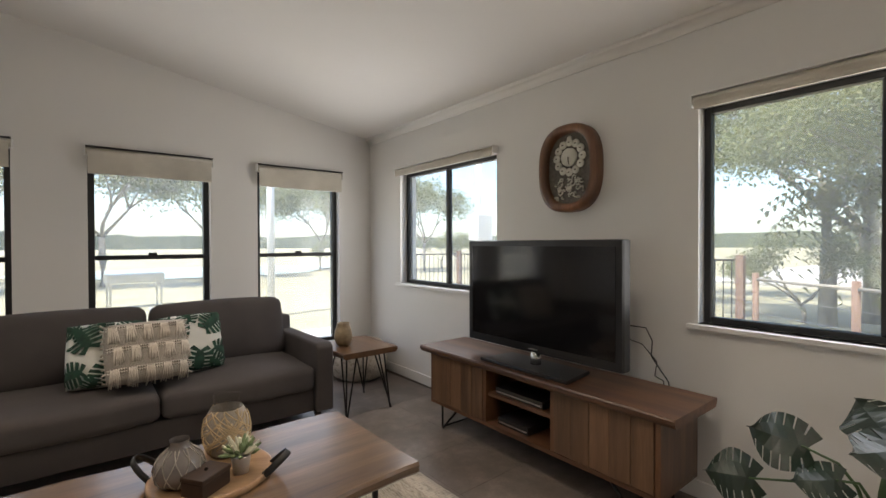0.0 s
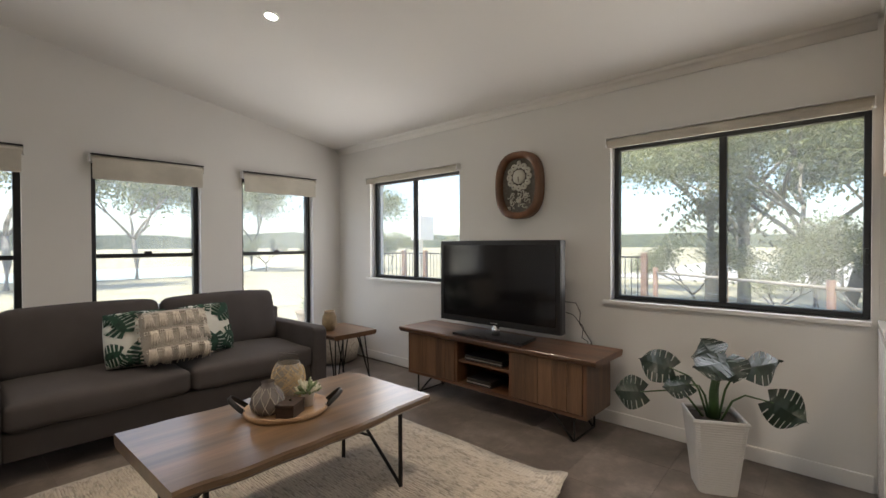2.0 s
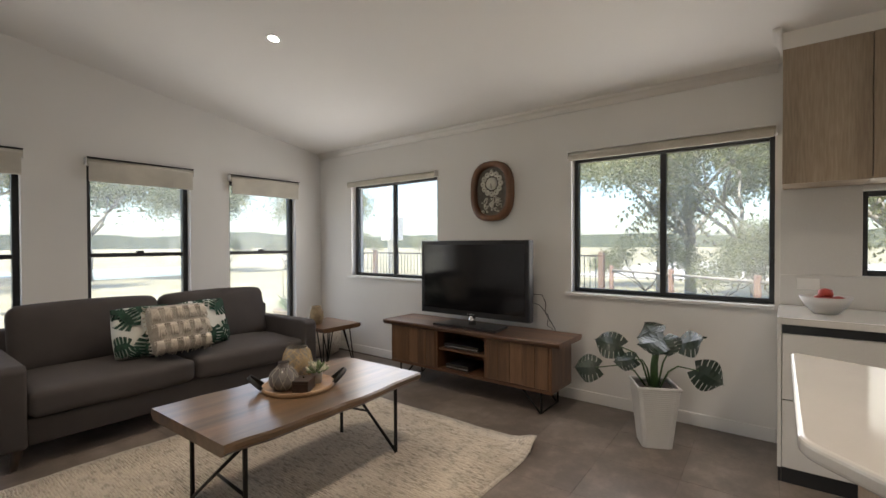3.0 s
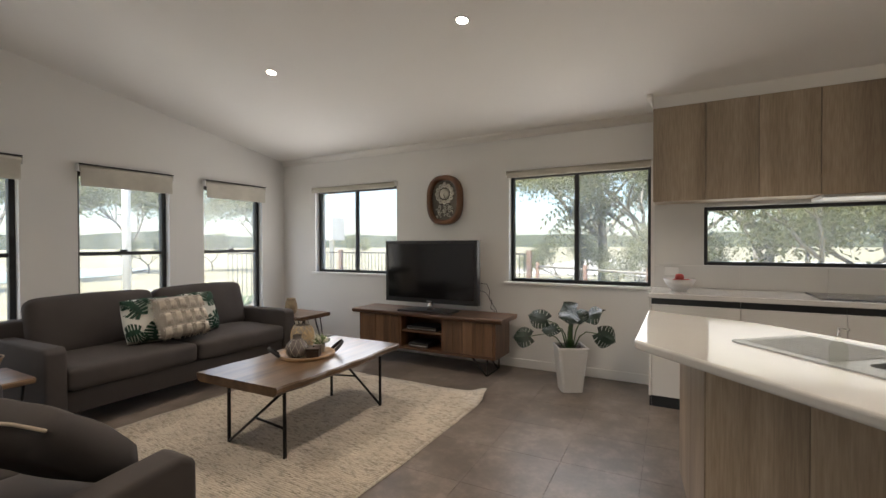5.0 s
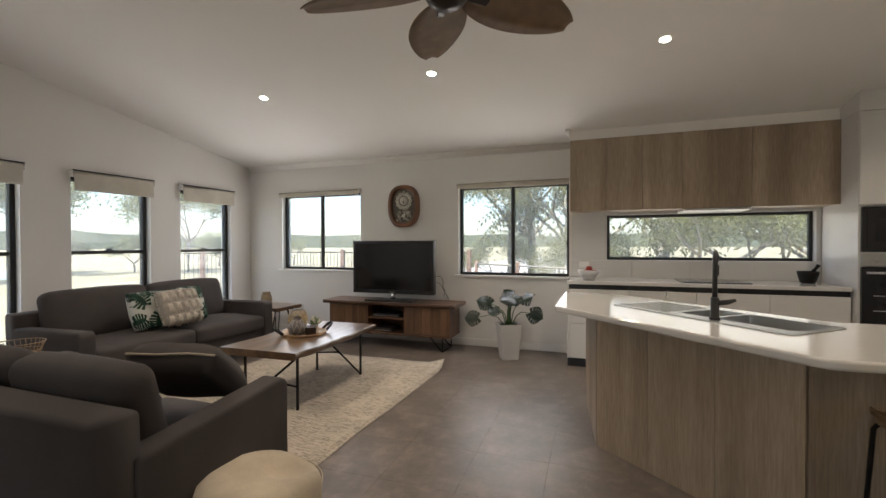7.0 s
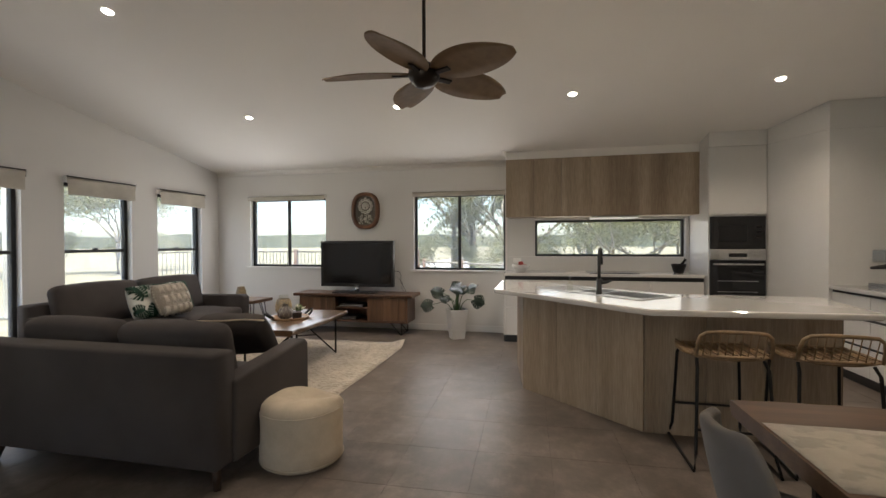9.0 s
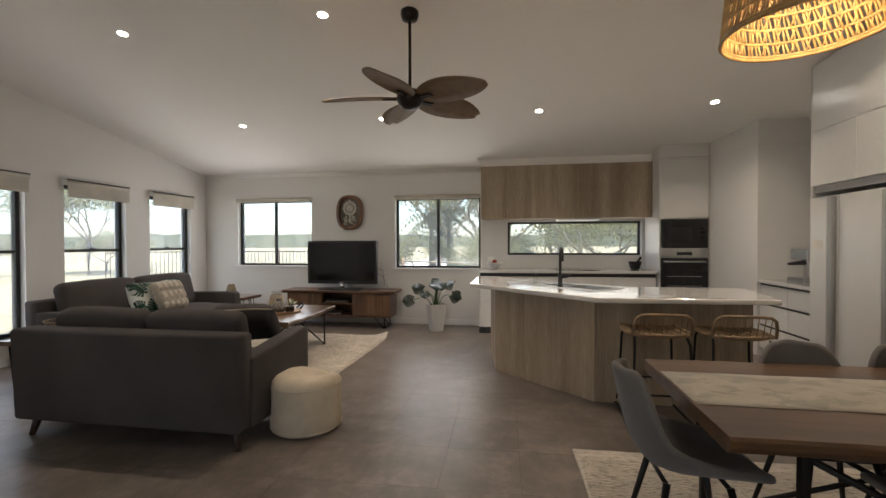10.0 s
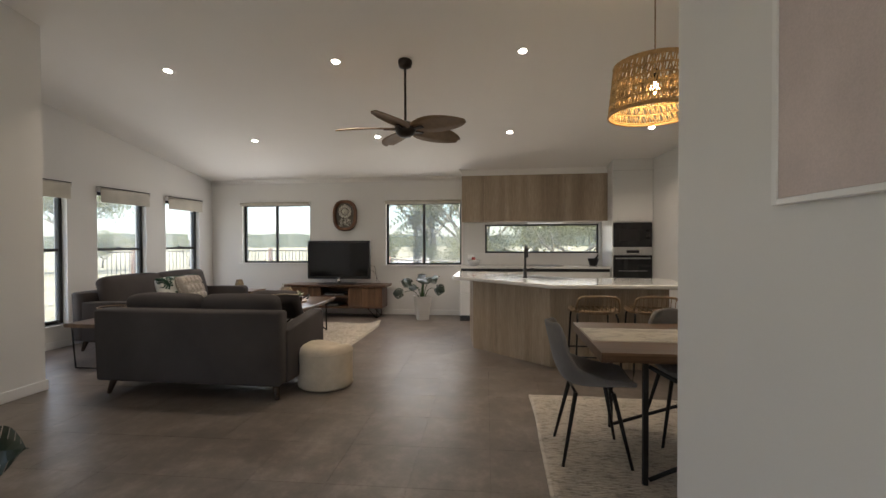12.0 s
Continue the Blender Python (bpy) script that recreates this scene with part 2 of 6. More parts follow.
M_LAMP = glowing("downlight_glow", (1.0, 0.93, 0.82), 22.0)
M_BULB = glowing("bulb_glow", (1.0, 0.75, 0.42), 9.0)
M_GRASS = patches("dry_lawn", (0.28, 0.25, 0.15), (0.34, 0.31, 0.2), (0.4, 0.365, 0.26), 0.25)
M_CONCRETE = patches("pale_concrete", (0.5, 0.48, 0.45), (0.56, 0.54, 0.5), (0.6, 0.58, 0.55), 0.8, 0.8)
M_WATER = plain("pond_water", (0.16, 0.2, 0.24), 0.05, var=0.1, big=0.3, fine=3, relief=0.15)
M_BARK = plain("gum_bark", (0.31, 0.28, 0.24), 0.9, var=0.3, big=5, fine=40, relief=0.6, stretch=(1, 1, 0.3))


def foliage(name, c):
    """Thin leaves that let part of the light through."""
    m, nt, p = shader(name)
    v = coords(nt, (1, 1, 1))
    col = ramp(nt, noise_node(nt, v, 1.4, 5), [(0.3, tone(c, 0.7)), (0.5, c), (0.72, tone(c, 1.5))])
    nt.links.new(col, p.inputs["Base Color"])
    p.inputs["Roughness"].default_value = 0.55
    t = nt.nodes.new("ShaderNodeBsdfTranslucent")
    nt.links.new(col, t.inputs["Color"])
    mx = nt.nodes.new("ShaderNodeMixShader")
    mx.inputs[0].default_value = 0.55
    nt.links.new(p.outputs[0], mx.inputs[1])
    nt.links.new(t.outputs[0], mx.inputs[2])
    nt.links.new(mx.outputs[0], nt.nodes["Material Output"].inputs["Surface"])
    return m


M_GUM = foliage("gum_leaves", (0.225, 0.24, 0.12))
M_PALM = foliage("palm_fronds", (0.19, 0.19, 0.1))
M_HILL = patches("far_bush", (0.12, 0.14, 0.1), (0.15, 0.17, 0.12), (0.19, 0.2, 0.14), 0.02)
M_TIMBER = wood("rust_timber_post", (0.2, 0.115, 0.08), (0.31, 0.2, 0.145), "z", 0.8, 9)
M_POSTPAINT = plain("white_post_paint", (0.75, 0.74, 0.72), 0.5, var=0.04, relief=0.1)


def tile_material():
    """Stone-look porcelain: broad cloudy patches, lighter veils and fine grain, each tile a shade of its own."""
    m, nt, p = shader("grey_brown_tile")
    where = nt.nodes.new("ShaderNodeNewGeometry").outputs["Position"]
    a = noise_node(nt, where, 1.9, 6, 0.62)
    v = noise_node(nt, where, 5.5, 5, 0.7)
    f = noise_node(nt, where, 60, 4)
    c = ramp(nt, a, [(0.3, (0.12, 0.097, 0.082)), (0.5, (0.17, 0.141, 0.121)), (0.7, (0.235, 0.2, 0.175))])
    c = mix(nt, c, ramp(nt, v, [(0.32, (0.72, 0.71, 0.7)), (0.5, (0.96, 0.96, 0.96)), (0.64, (1.3, 1.3, 1.3))]), 1.0)
    c = mix(nt, c, ramp(nt, f, [(0.3, (0.9, 0.9, 0.9)), (0.7, (1, 1, 1))]), 1.0)
    own = nt.nodes.new("ShaderNodeObjectInfo").outputs["Random"]
    c = mix(nt, c, ramp(nt, own, [(0.0, (0.9, 0.9, 0.9)), (1.0, (1, 1, 1))]), 1.0)
    nt.links.new(c, p.inputs["Base Color"])
    r = nt.nodes.new("ShaderNodeMapRange")
    r.inputs["From Min"].default_value, r.inputs["From Max"].default_value = 0.3, 0.7
    r.inputs["To Min"].default_value, r.inputs["To Max"].default_value = 0.31, 0.43
    nt.links.new(v, r.inputs["Value"])
    nt.links.new(r.outputs[0], p.inputs["Roughness"])
    bump(nt, p, f, 0.06, 0.001)
    return m


M_TILE = tile_material()
M_GROUT = plain("dark_grout", (0.085, 0.072, 0.062), 0.9, var=0.15, relief=0.2)


# ---- builders ----
def thing(name, at=(0, 0, 0), turn=0.0, label="", category="", group=""):
    e = new(name)
    e.empty_display_size = 0.1
    e.matrix_basis = pose(*at, 0, 0, turn)
    return tagged(e, label, category, group)


def finish(bm, smooth):
    bmesh.ops.recalc_face_normals(bm, faces=bm.faces)
    for f in bm.faces:
        f.smooth = smooth


def part(name, bm, material, parent=None, label="", smooth=False):
    """Links a bmesh as one mesh object, under a thing or a part."""
    finish(bm, smooth)
    me = bpy.data.meshes.new(name)
    bm.to_mesh(me)
    bm.free()
    me.materials.append(material)
    ob = new(name, me)
    ob.parent = parent
    if label:
        ob["label"] = label
    return ob


def again(ob, name, m, parent=None):
    """The same mesh once more as an object of its own."""
    o = new(name, ob.data)
    o.parent = parent if parent else ob.parent
    o.matrix_basis = m
    return o


def structure(name, bm, material, label, category, smooth=False):
    return tagged(part(name, bm, material, None, "", smooth), label, category, "", "structure")


def box(x0, x1, y0, y1, z0, z1, bevel=0.0, seg=2, bm=None):
    b = bmesh.new()
    vs = [b.verts.new((x, y, z)) for x in (x0, x1) for y in (y0, y1) for z in (z0, z1)]
    for q in ((0, 1, 3, 2), (4, 6, 7, 5), (0, 4, 5, 1), (2, 3, 7, 6), (0, 2, 6, 4), (1, 5, 7, 3)):
        b.faces.new([vs[i] for i in q])
    bmesh.ops.recalc_face_normals(b, faces=b.faces)
    if bevel:
        bmesh.ops.bevel(b, geom=b.edges[:], offset=bevel, segments=seg, profile=0.6, affect="EDGES")
    return join(bm, b) if bm is not None else b


def join(bm, b):
    me = bpy.data.meshes.new("tmp")
    b.to_mesh(me)
    b.free()
    bm.from_mesh(me)
    bpy.data.meshes.remove(me)
    return bm


def hexa(bm, lo, hi, x0, x1, t0, t1, swap=False):
    """A prism between two x (or y) stations: lo and hi give the z at either; t0, t1 its thickness."""
    pts = []
    for u, a, b in ((x0, lo[0], hi[0]), (x1, lo[1], hi[1])):
        for t in (t0, t1):
            for z in (a, b):
                pts.append(bm.verts.new((t, u, z) if swap else (u, t, z)))
    for q in ((0, 1, 3, 2), (4, 6, 7, 5), (0, 4, 5, 1), (2, 3, 7, 6), (0, 2, 6, 4), (1, 5, 7, 3)):
        bm.faces.new([pts[i] for i in q])


def wall(u0, u1, t0, t1, top, openings=(), swap=False, z0=0.0, breaks=()):
    """A wall along u with openings (u0, u1, z0, z1); top: its height as a function of u."""
    bm = bmesh.new()
    cuts = sorted({u0, u1, *breaks, *(o[0] for o in openings), *(o[1] for o in openings)})
    for a, b in zip(cuts, cuts[1:]):
        inside = [o for o in openings if o[0] <= a + 1e-6 and o[1] >= b - 1e-6]
        if inside:
            o = inside[0]
            if o[2] > z0:
                hexa(bm, (z0, z0), (o[2], o[2]), a, b, t0, t1, swap)
            hexa(bm, (o[3], o[3]), (top(a), top(b)), a, b, t0, t1, swap)
        else:
            hexa(bm, (z0, z0), (top(a), top(b)), a, b, t0, t1, swap)
    bmesh.ops.remove_doubles(bm, verts=bm.verts, dist=0.0005)
    return bm


def rod(points, r, sides=8, closed=False, bm=None):
    """A round bar that follows the points."""
    b = bmesh.new()
    pts = [Vector(p) for p in points]
    rings = []
    n = len(pts)
    for i, p in enumerate(pts):
        if closed:
            d = pts[(i + 1) % n] - pts[i - 1]
        else:
            d = pts[min(i + 1, n - 1)] - pts[max(i - 1, 0)]
        d.normalize()
        side = d.cross(Vector((0, 0, 1)))
        if side.length < 0.05:
            side = d.cross(Vector((0, 1, 0)))
        side.normalize()
        up = side.cross(d)
        rr = r[i] if isinstance(r, (list, tuple)) else r
        rings.append([b.verts.new(p + rr * (math.cos(a) * side + math.sin(a) * up)) for a in [2 * math.pi * k / sides for k in range(sides)]])
    for i in range(n if closed else n - 1):
        a, c = rings[i], rings[(i + 1) % n]
        for k in range(sides):
            b.faces.new((a[k], a[(k + 1) % sides], c[(k + 1) % sides], c[k]))
    if not closed:
        b.faces.new(rings[0][::-1])
        b.faces.new(rings[-1])
    return join(bm, b) if bm is not None else b


def lathe(profile, sides=28, bm=None, cap=True):
    """A turned body from (radius, z) pairs."""
    b = bmesh.new()
    rings = [[b.verts.new((r * math.cos(2 * math.pi * k / sides), r * math.sin(2 * math.pi * k / sides), z)) for k in range(sides)] for r, z in profile]
    for a, c in zip(rings, rings[1:]):
        for k in range(sides):
            b.faces.new((a[k], a[(k + 1) % sides], c[(k + 1) % sides], c[k]))
    if cap:
        b.faces.new(rings[0][::-1])
        b.faces.new(rings[-1])
    return join(bm, b) if bm is not None else b


def slab(outline, z0, z1, bevel=0.0, seg=2):
    """A flat body with the outline."""
    b = bmesh.new()
    lo = [b.verts.new((x, y, z0)) for x, y in outline]
    hi = [b.verts.new((x, y, z1)) for x, y in outline]
    n = len(outline)
    b.faces.new(lo[::-1])
    b.faces.new(hi)
    for i in range(n):
        b.faces.new((lo[i], lo[(i + 1) % n], hi[(i + 1) % n], hi[i]))
    bmesh.ops.recalc_face_normals(b, faces=b.faces)
    if bevel:
        es = [e for e in b.edges if all(v in hi for v in e.verts) or all(v in lo for v in e.verts)]
        bmesh.ops.bevel(b, geom=es, offset=bevel, segments=seg, profile=0.5, affect="EDGES")
    return b


def plate(outline, holes, z0, z1, bevel=0.0):
    """A flat body with the outline and holes cut right through it."""
    b = bmesh.new()
    rims = {z0: [], z1: []}
    outer = []
    for k, loop in enumerate([outline] + list(holes)):
        lo, hi = ([b.verts.new((x, y, z)) for x, y in loop] for z in (z0, z1))
        n = len(loop)
        for i in range(n):
            j = (i + 1) % n
            b.faces.new((lo[i], lo[j], hi[j], hi[i]))
            for z, r in ((z0, lo), (z1, hi)):
                e = b.edges.get((r[i], r[j]))
                rims[z].append(e)
                if k == 0:
                    outer.append(e)
    for es in rims.values():
        bmesh.ops.triangle_fill(b, edges=es, use_beauty=True)
    bmesh.ops.recalc_face_normals(b, faces=b.faces)
    if bevel:
        bmesh.ops.bevel(b, geom=outer, offset=bevel, segments=3, profile=0.5, affect="EDGES")
    return b


def pillow(w, d, h, puff=1.0, n=10, corner=0.08, seed=0, square=4.0):
    """A soft cushion w x d x h, with crowned faces and rounded edges."""
    b = bmesh.new()
    bmesh.ops.create_grid(b, x_segments=n, y_segments=n, size=1)
    top = b.verts[:]
    dup = bmesh.ops.duplicate(b, geom=b.faces[:])
    low = [v for v in dup["geom"] if isinstance(v, bmesh.types.BMVert)]
    for vs, s in ((top, 1), (low, -1)):
        for v in vs:
            x, y = v.co.x, v.co.y
            e = max(0.0, 1 - abs(x) ** square) ** 0.5 * max(0.0, 1 - abs(y) ** square) ** 0.5
            k = noise.noise(Vector((x * 1.7 + seed, y * 1.7, s + seed * 3.3)))
            pull = 1 - corner * (x * x * y * y)
            v.co = Vector((x * w / 2 * pull, y * d / 2 * pull, s * h / 2 * (e ** puff) * (1 + 0.12 * k)))
    bmesh.ops.remove_doubles(b, verts=b.verts, dist=0.0004)
    return b


def cushion(w, d, h, r=0.05, crown=0.03, seed=0):
    """A boxed seat cushion: rounded edges, a crowned top and soft dents."""
    b = bmesh.new()
    bmesh.ops.create_cube(b, size=2)
    bmesh.ops.subdivide_edges(b, edges=b.edges[:], cuts=13, use_grid_fill=True)
    half = Vector((w / 2, d / 2, h / 2))
    core = half - Vector((r, r, r))
    for v in b.verts:
        p = Vector([math.copysign(abs(c) ** 0.62, c) * k for c, k in zip(v.co, half)])
        q = Vector([max(-k, min(k, c)) for c, k in zip(p, core)])
        e = p - q
        p = q + e.normalized() * r if e.length > 1e-6 else p
        swell = max(0, 1 - (p.x / half.x) ** 2) * max(0, 1 - (p.y / half.y) ** 2)
        p.z += math.copysign(crown * swell, p.z) * (1 if p.z > 0 else 0.4)
        side = max(0, 1 - (p.x / half.x) ** 2) * max(0, 1 - (p.z / (half.z + crown)) ** 2)
        p.y += math.copysign(0.018 * side, p.y)
        p += Vector((0, 0, 1)) * 0.008 * noise.noise(p * 4 + Vector((seed, 0, seed * 2)))
        v.co = p
    return b


def moved(bm, m):
    bmesh.ops.transform(bm, matrix=m, verts=bm.verts)
    return bm


# ---- the room ----
WX, WY = 2.52, 5.33            # inner faces of the two window walls
SLOPE, CZ0 = 0.165, 2.564      # ceiling height at WX and its rise
RIDGE = -3.2


def ceil_z(x):
    return CZ0 + SLOPE * (WX - x) if x > RIDGE else CZ0 + SLOPE * (WX - RIDGE) - SLOPE * (RIDGE - x)


SW = (3.30, 4.70, 0.965, 2.10)      # small window in the television wall
BW = (0.375, 1.80, 0.935, 2.10)     # large window beside the kitchen
SPW = (-2.09, -0.06, 1.15, 1.68)    # long splashback window
W_LEFT = [(-1.37, -0.475, 0.3, 2.09), (-0.035, 0.85, 0.3, 2.09), (1.265, 2.13, 0.3, 2.09)]
wall_e = structure("wall_east", wall(-3.62, WY, WX, WX + 0.2, lambda u: CZ0 + 0.02, [SW, BW, SPW], True), M_WALL, "warm white painted plaster wall with three window openings", "wall")
wall_n = structure("wall_north", wall(-2.11, WX + 0.2, WY, WY + 0.2, ceil_z, W_LEFT), M_WALL, "warm white painted gable wall with tall windows", "wall")
structure("wall_nook", wall(3.961, WY - 0.001, -2.21, -2.08, lambda u: ceil_z(-2.08), swap=True), M_WALL, "warm white painted return wall", "wall")
structure("wall_hall_north", wall(-8.0, -2.08, 3.83, 3.96, ceil_z, breaks=(RIDGE,)), M_WALL, "warm white painted plaster wall of the hall", "wall")
structure("wall_hall_south", wall(-8.0, -4.25, -0.97, -0.84, ceil_z), M_WALL, "white painted wall with a picture on it", "wall")
structure("wall_dining", wall(-3.75, -0.97, -4.38, -4.25, lambda u: ceil_z(-4.3), swap=True), M_WALL, "white painted wall beside the dining table", "wall")
structure("wall_south", wall(-4.38, WX + 0.2, -3.75, -3.62, ceil_z, breaks=(RIDGE,)), M_WALL, "white painted wall behind the kitchen", "wall")
# its doorway opening is unseen, added to let light into the hall
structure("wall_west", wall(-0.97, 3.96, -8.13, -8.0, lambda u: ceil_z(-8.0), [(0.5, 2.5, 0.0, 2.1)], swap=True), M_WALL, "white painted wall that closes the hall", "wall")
cb = bmesh.new()
for a, b in ((RIDGE, WX + 0.25), (-8.2, RIDGE)):
    hexa(cb, (ceil_z(a), ceil_z(b)), (ceil_z(a) + 0.15, ceil_z(b) + 0.15), a, b, -3.8, WY + 0.25)
structure("ceiling", cb, M_CEIL, "raked white plasterboard ceiling", "ceiling")


def cove(name, path, size=0.06):
    """A quarter-hollow cornice along a straight path: two ends and the direction into the room."""
    (p, q, into) = path
    p, q, into = Vector(p), Vector(q), Vector(into)
    bm = bmesh.new()
    prof = [(0, -size), (0.012, -size)] + [(size - (size - 0.012) * math.cos(a), -size + (size - 0.012) * math.sin(a)) for a in [i * math.pi / 12 for i in range(1, 6)]] + [(size, -0.012), (size, 0.02), (0, 0.02)]
    rings = [[bm.verts.new(e + into * a + Vector((0, 0, b))) for a, b in prof] for e in (p, q)]
    n = len(prof)
    for i in range(n):
        bm.faces.new((rings[0][i], rings[0][(i + 1) % n], rings[1][(i + 1) % n], rings[1][i]))
    bm.faces.new(rings[0])
    bm.faces.new(rings[1][::-1])
    structure(name, bm, M_CEIL, "white coved plaster cornice", "cornice", True)


cove("cornice_east", ((WX - 0.002, 0.36, CZ0), (WX - 0.002, WY, CZ0), (-1, 0, 0)))
cove("cornice_south", ((RIDGE, -3.618, ceil_z(RIDGE)), (WX, -3.618, CZ0), (0, 1, 0)))


def skirting(name, x0, x1, y0, y1):
    structure(name, box(x0, x1, y0, y1, 0.0, 0.095, 0.006), M_TRIM, "white gloss skirting board", "baseboard")


skirting("baseboard_east", WX - 0.016, WX - 0.001, 0.36, WY - 0.017)
skirting("baseboard_north", -2.108, WX - 0.001, WY - 0.016, WY - 0.001)
skirting("baseboard_nook", -2.079, -2.064, 3.815, WY - 0.017)
skirting("baseboard_hall", -7.99, -2.064, 3.814, 3.829)
skirting("baseboard_hall_south", -7.99, -4.235, -0.839, -0.824)


# ---- windows ----
def bar(parent, name, x0, x1, y0, y1, z0, z1, mat=None, bev=0.004):
    return part(name, box(x0, x1, y0, y1, z0, z1, bev, 1), mat or M_BLACK, parent)


def pane_between(parent, p, q):
    b = bmesh.new()
    (x0, y0, z0), (x1, y1, z1) = p, q
    box(x0, x1, y0, y1, z0, z1, 0, bm=b)
    o = part("pane", b, M_GLASS, parent)
    o.visible_shadow = False
    return o


def window_thing(name, label):
    w = thing(name, label=label, category="window")
    w["kind"] = "structure"
    return w


def sash_window(name, o):
    """Tall double-hung window in the north wall."""
    a, b, z0, z1 = o
    w = window_thing(name, "tall black-framed double-hung window with a raised roller blind")
    f, t = 0.045, WY + 0.075
    bar(w, "frame", a, a + f, t, t + 0.07, z0, z1)
    bar(w, "frame", b - f, b, t, t + 0.07, z0, z1)
    bar(w, "frame", a + f, b - f, t, t + 0.07, z0, z0 + f)
    bar(w, "frame", a + f, b - f, t, t + 0.07, z1 - f, z1)
    zm = 1.262
    rail = bar(w, "meeting_rail", a + f, b - f, t + 0.01, t + 0.05, zm - 0.019, zm + 0.019)
    lt = part("latch", box((a + b) / 2 - 0.032, (a + b) / 2 + 0.032, t - 0.006, t + 0.03, zm + 0.019, zm + 0.04, 0.007), M_BLACK, rail)
    pane_between(w, (a + f, t + 0.03, z0 + f), (b - f, t + 0.034, zm - 0.019))
    pane_between(w, (a + f, t + 0.04, zm + 0.019), (b - f, t + 0.044, z1 - f))
    part("sill", box(a - 0.03, b + 0.03, WY - 0.03, t, z0 - 0.02, z0, 0.005), M_TRIM, w)
    return w


def slider_window(name, o, split, label):
    """Sliding window in the east wall."""
    a, b, z0, z1 = o
    w = window_thing(name, label)
    f, t = 0.032, WX + 0.075
    bar(w, "frame", t, t + 0.06, a, a + f, z0, z1)
    bar(w, "frame", t, t + 0.06, b - f, b, z0, z1)
    bar(w, "frame", t, t + 0.06, a + f, b - f, z0, z0 + f)
    bar(w, "frame", t, t + 0.06, a + f, b - f, z1 - f, z1)
    cuts = [a + f, b - f]
    if split:
        bar(w, "stile", t + 0.005, t + 0.05, split - 0.022, split + 0.022, z0 + f, z1 - f)
        cuts = [a + f, split - 0.022, split + 0.022, b - f]
        part("latch", box(t - 0.012, t + 0.004, a + 0.008, a + 0.026, 1.24, 1.33, 0.004), M_BLACK, w)
    for p, q in zip(cuts[::2], cuts[1::2]):
        pane_between(w, (t + 0.03, p, z0 + f), (t + 0.034, q, z1 - f))
    return w


for i, o in enumerate(W_LEFT):
    sash_window("window_%d" % (i + 1), o)
w4 = slider_window("window_4", SW, 4.02, "black-framed sliding window with a white sill")
w5 = slider_window("window_5", BW, 1.085, "black-framed sliding window with a white sill")
w6 = slider_window("window_6", SPW, None, "long black-framed splashback window")
for w, o in ((w4, SW), (w5, BW)):
    part("sill", box(WX - 0.035, WX + 0.075, o[0] - 0.05 * (w == w4), o[1] + 0.05, o[2] - 0.028, o[2], 0.006), M_TRIM, w)


def blind(x0, x1, y0, y1, drop, along_x):
    """A rolled-up roller blind with its tube, cloth and bottom rail."""
    b = thing("roller_blind", label="rolled-up cream fabric roller blind above a window", category="blind", group="roller blinds")
    top = 2.15 if along_x else 2.145
    if along_x:
        part("roll", moved(rod([(x0, 0, 0), (x1, 0, 0)], 0.03, 14), pose(0, y0 - 0.035, top - 0.035)), M_BLIND, b, smooth=True)
        part("cloth", box(x0 + 0.012, x1 - 0.012, y0 - 0.064, y0 - 0.060, top - drop, top - 0.03), M_BLIND, b)
        part("bottom_rail", box(x0 + 0.012, x1 - 0.012, y0 - 0.069, y0 - 0.056, top - drop - 0.026, top - drop, 0.004), M_BLIND, b)
        part("headrail", box(x0, x1, y0 - 0.07, y0 - 0.004, top - 0.004, top + 0.004), M_BLACK, b)
        for x in (x0 - 0.008, x1 + 0.001):
            part("bracket", box(x, x + 0.007, y0 - 0.066, y0 - 0.001, top - 0.07, top, 0.002), M_TRIM, b)
    else:
        part("roll", moved(rod([(0, y0, 0), (0, y1, 0)], 0.028, 14), pose(x0 - 0.033, 0, top - 0.03)), M_BLIND, b, smooth=True)
        part("cloth", box(x0 - 0.062, x0 - 0.058, y0 + 0.01, y1 - 0.01, top - drop, top - 0.03), M_BLIND, b)
        part("bottom_rail", box(x0 - 0.067, x0 - 0.054, y0 + 0.01, y1 - 0.01, top - drop - 0.022, top - drop, 0.004), M_BLIND, b)
        part("headrail", box(x0 - 0.068, x0 - 0.004, y0, y1, top - 0.003, top + 0.005), M_TRIM, b)
        for y in (y0 - 0.008, y1 + 0.001):
            part("bracket", box(x0 - 0.064, x0 - 0.001, y, y + 0.007, top - 0.06, top, 0.002), M_TRIM, b)
    return b


for o in W_LEFT:
    blind(o[0] - 0.01, o[1] + 0.01, WY, WY, 0.19, True)
blind(WX, WX, SW[0] - 0.01, SW[1] + 0.01, 0.055, False)
blind(WX, WX, BW[0] - 0.005, BW[1] + 0.01, 0.055, False)


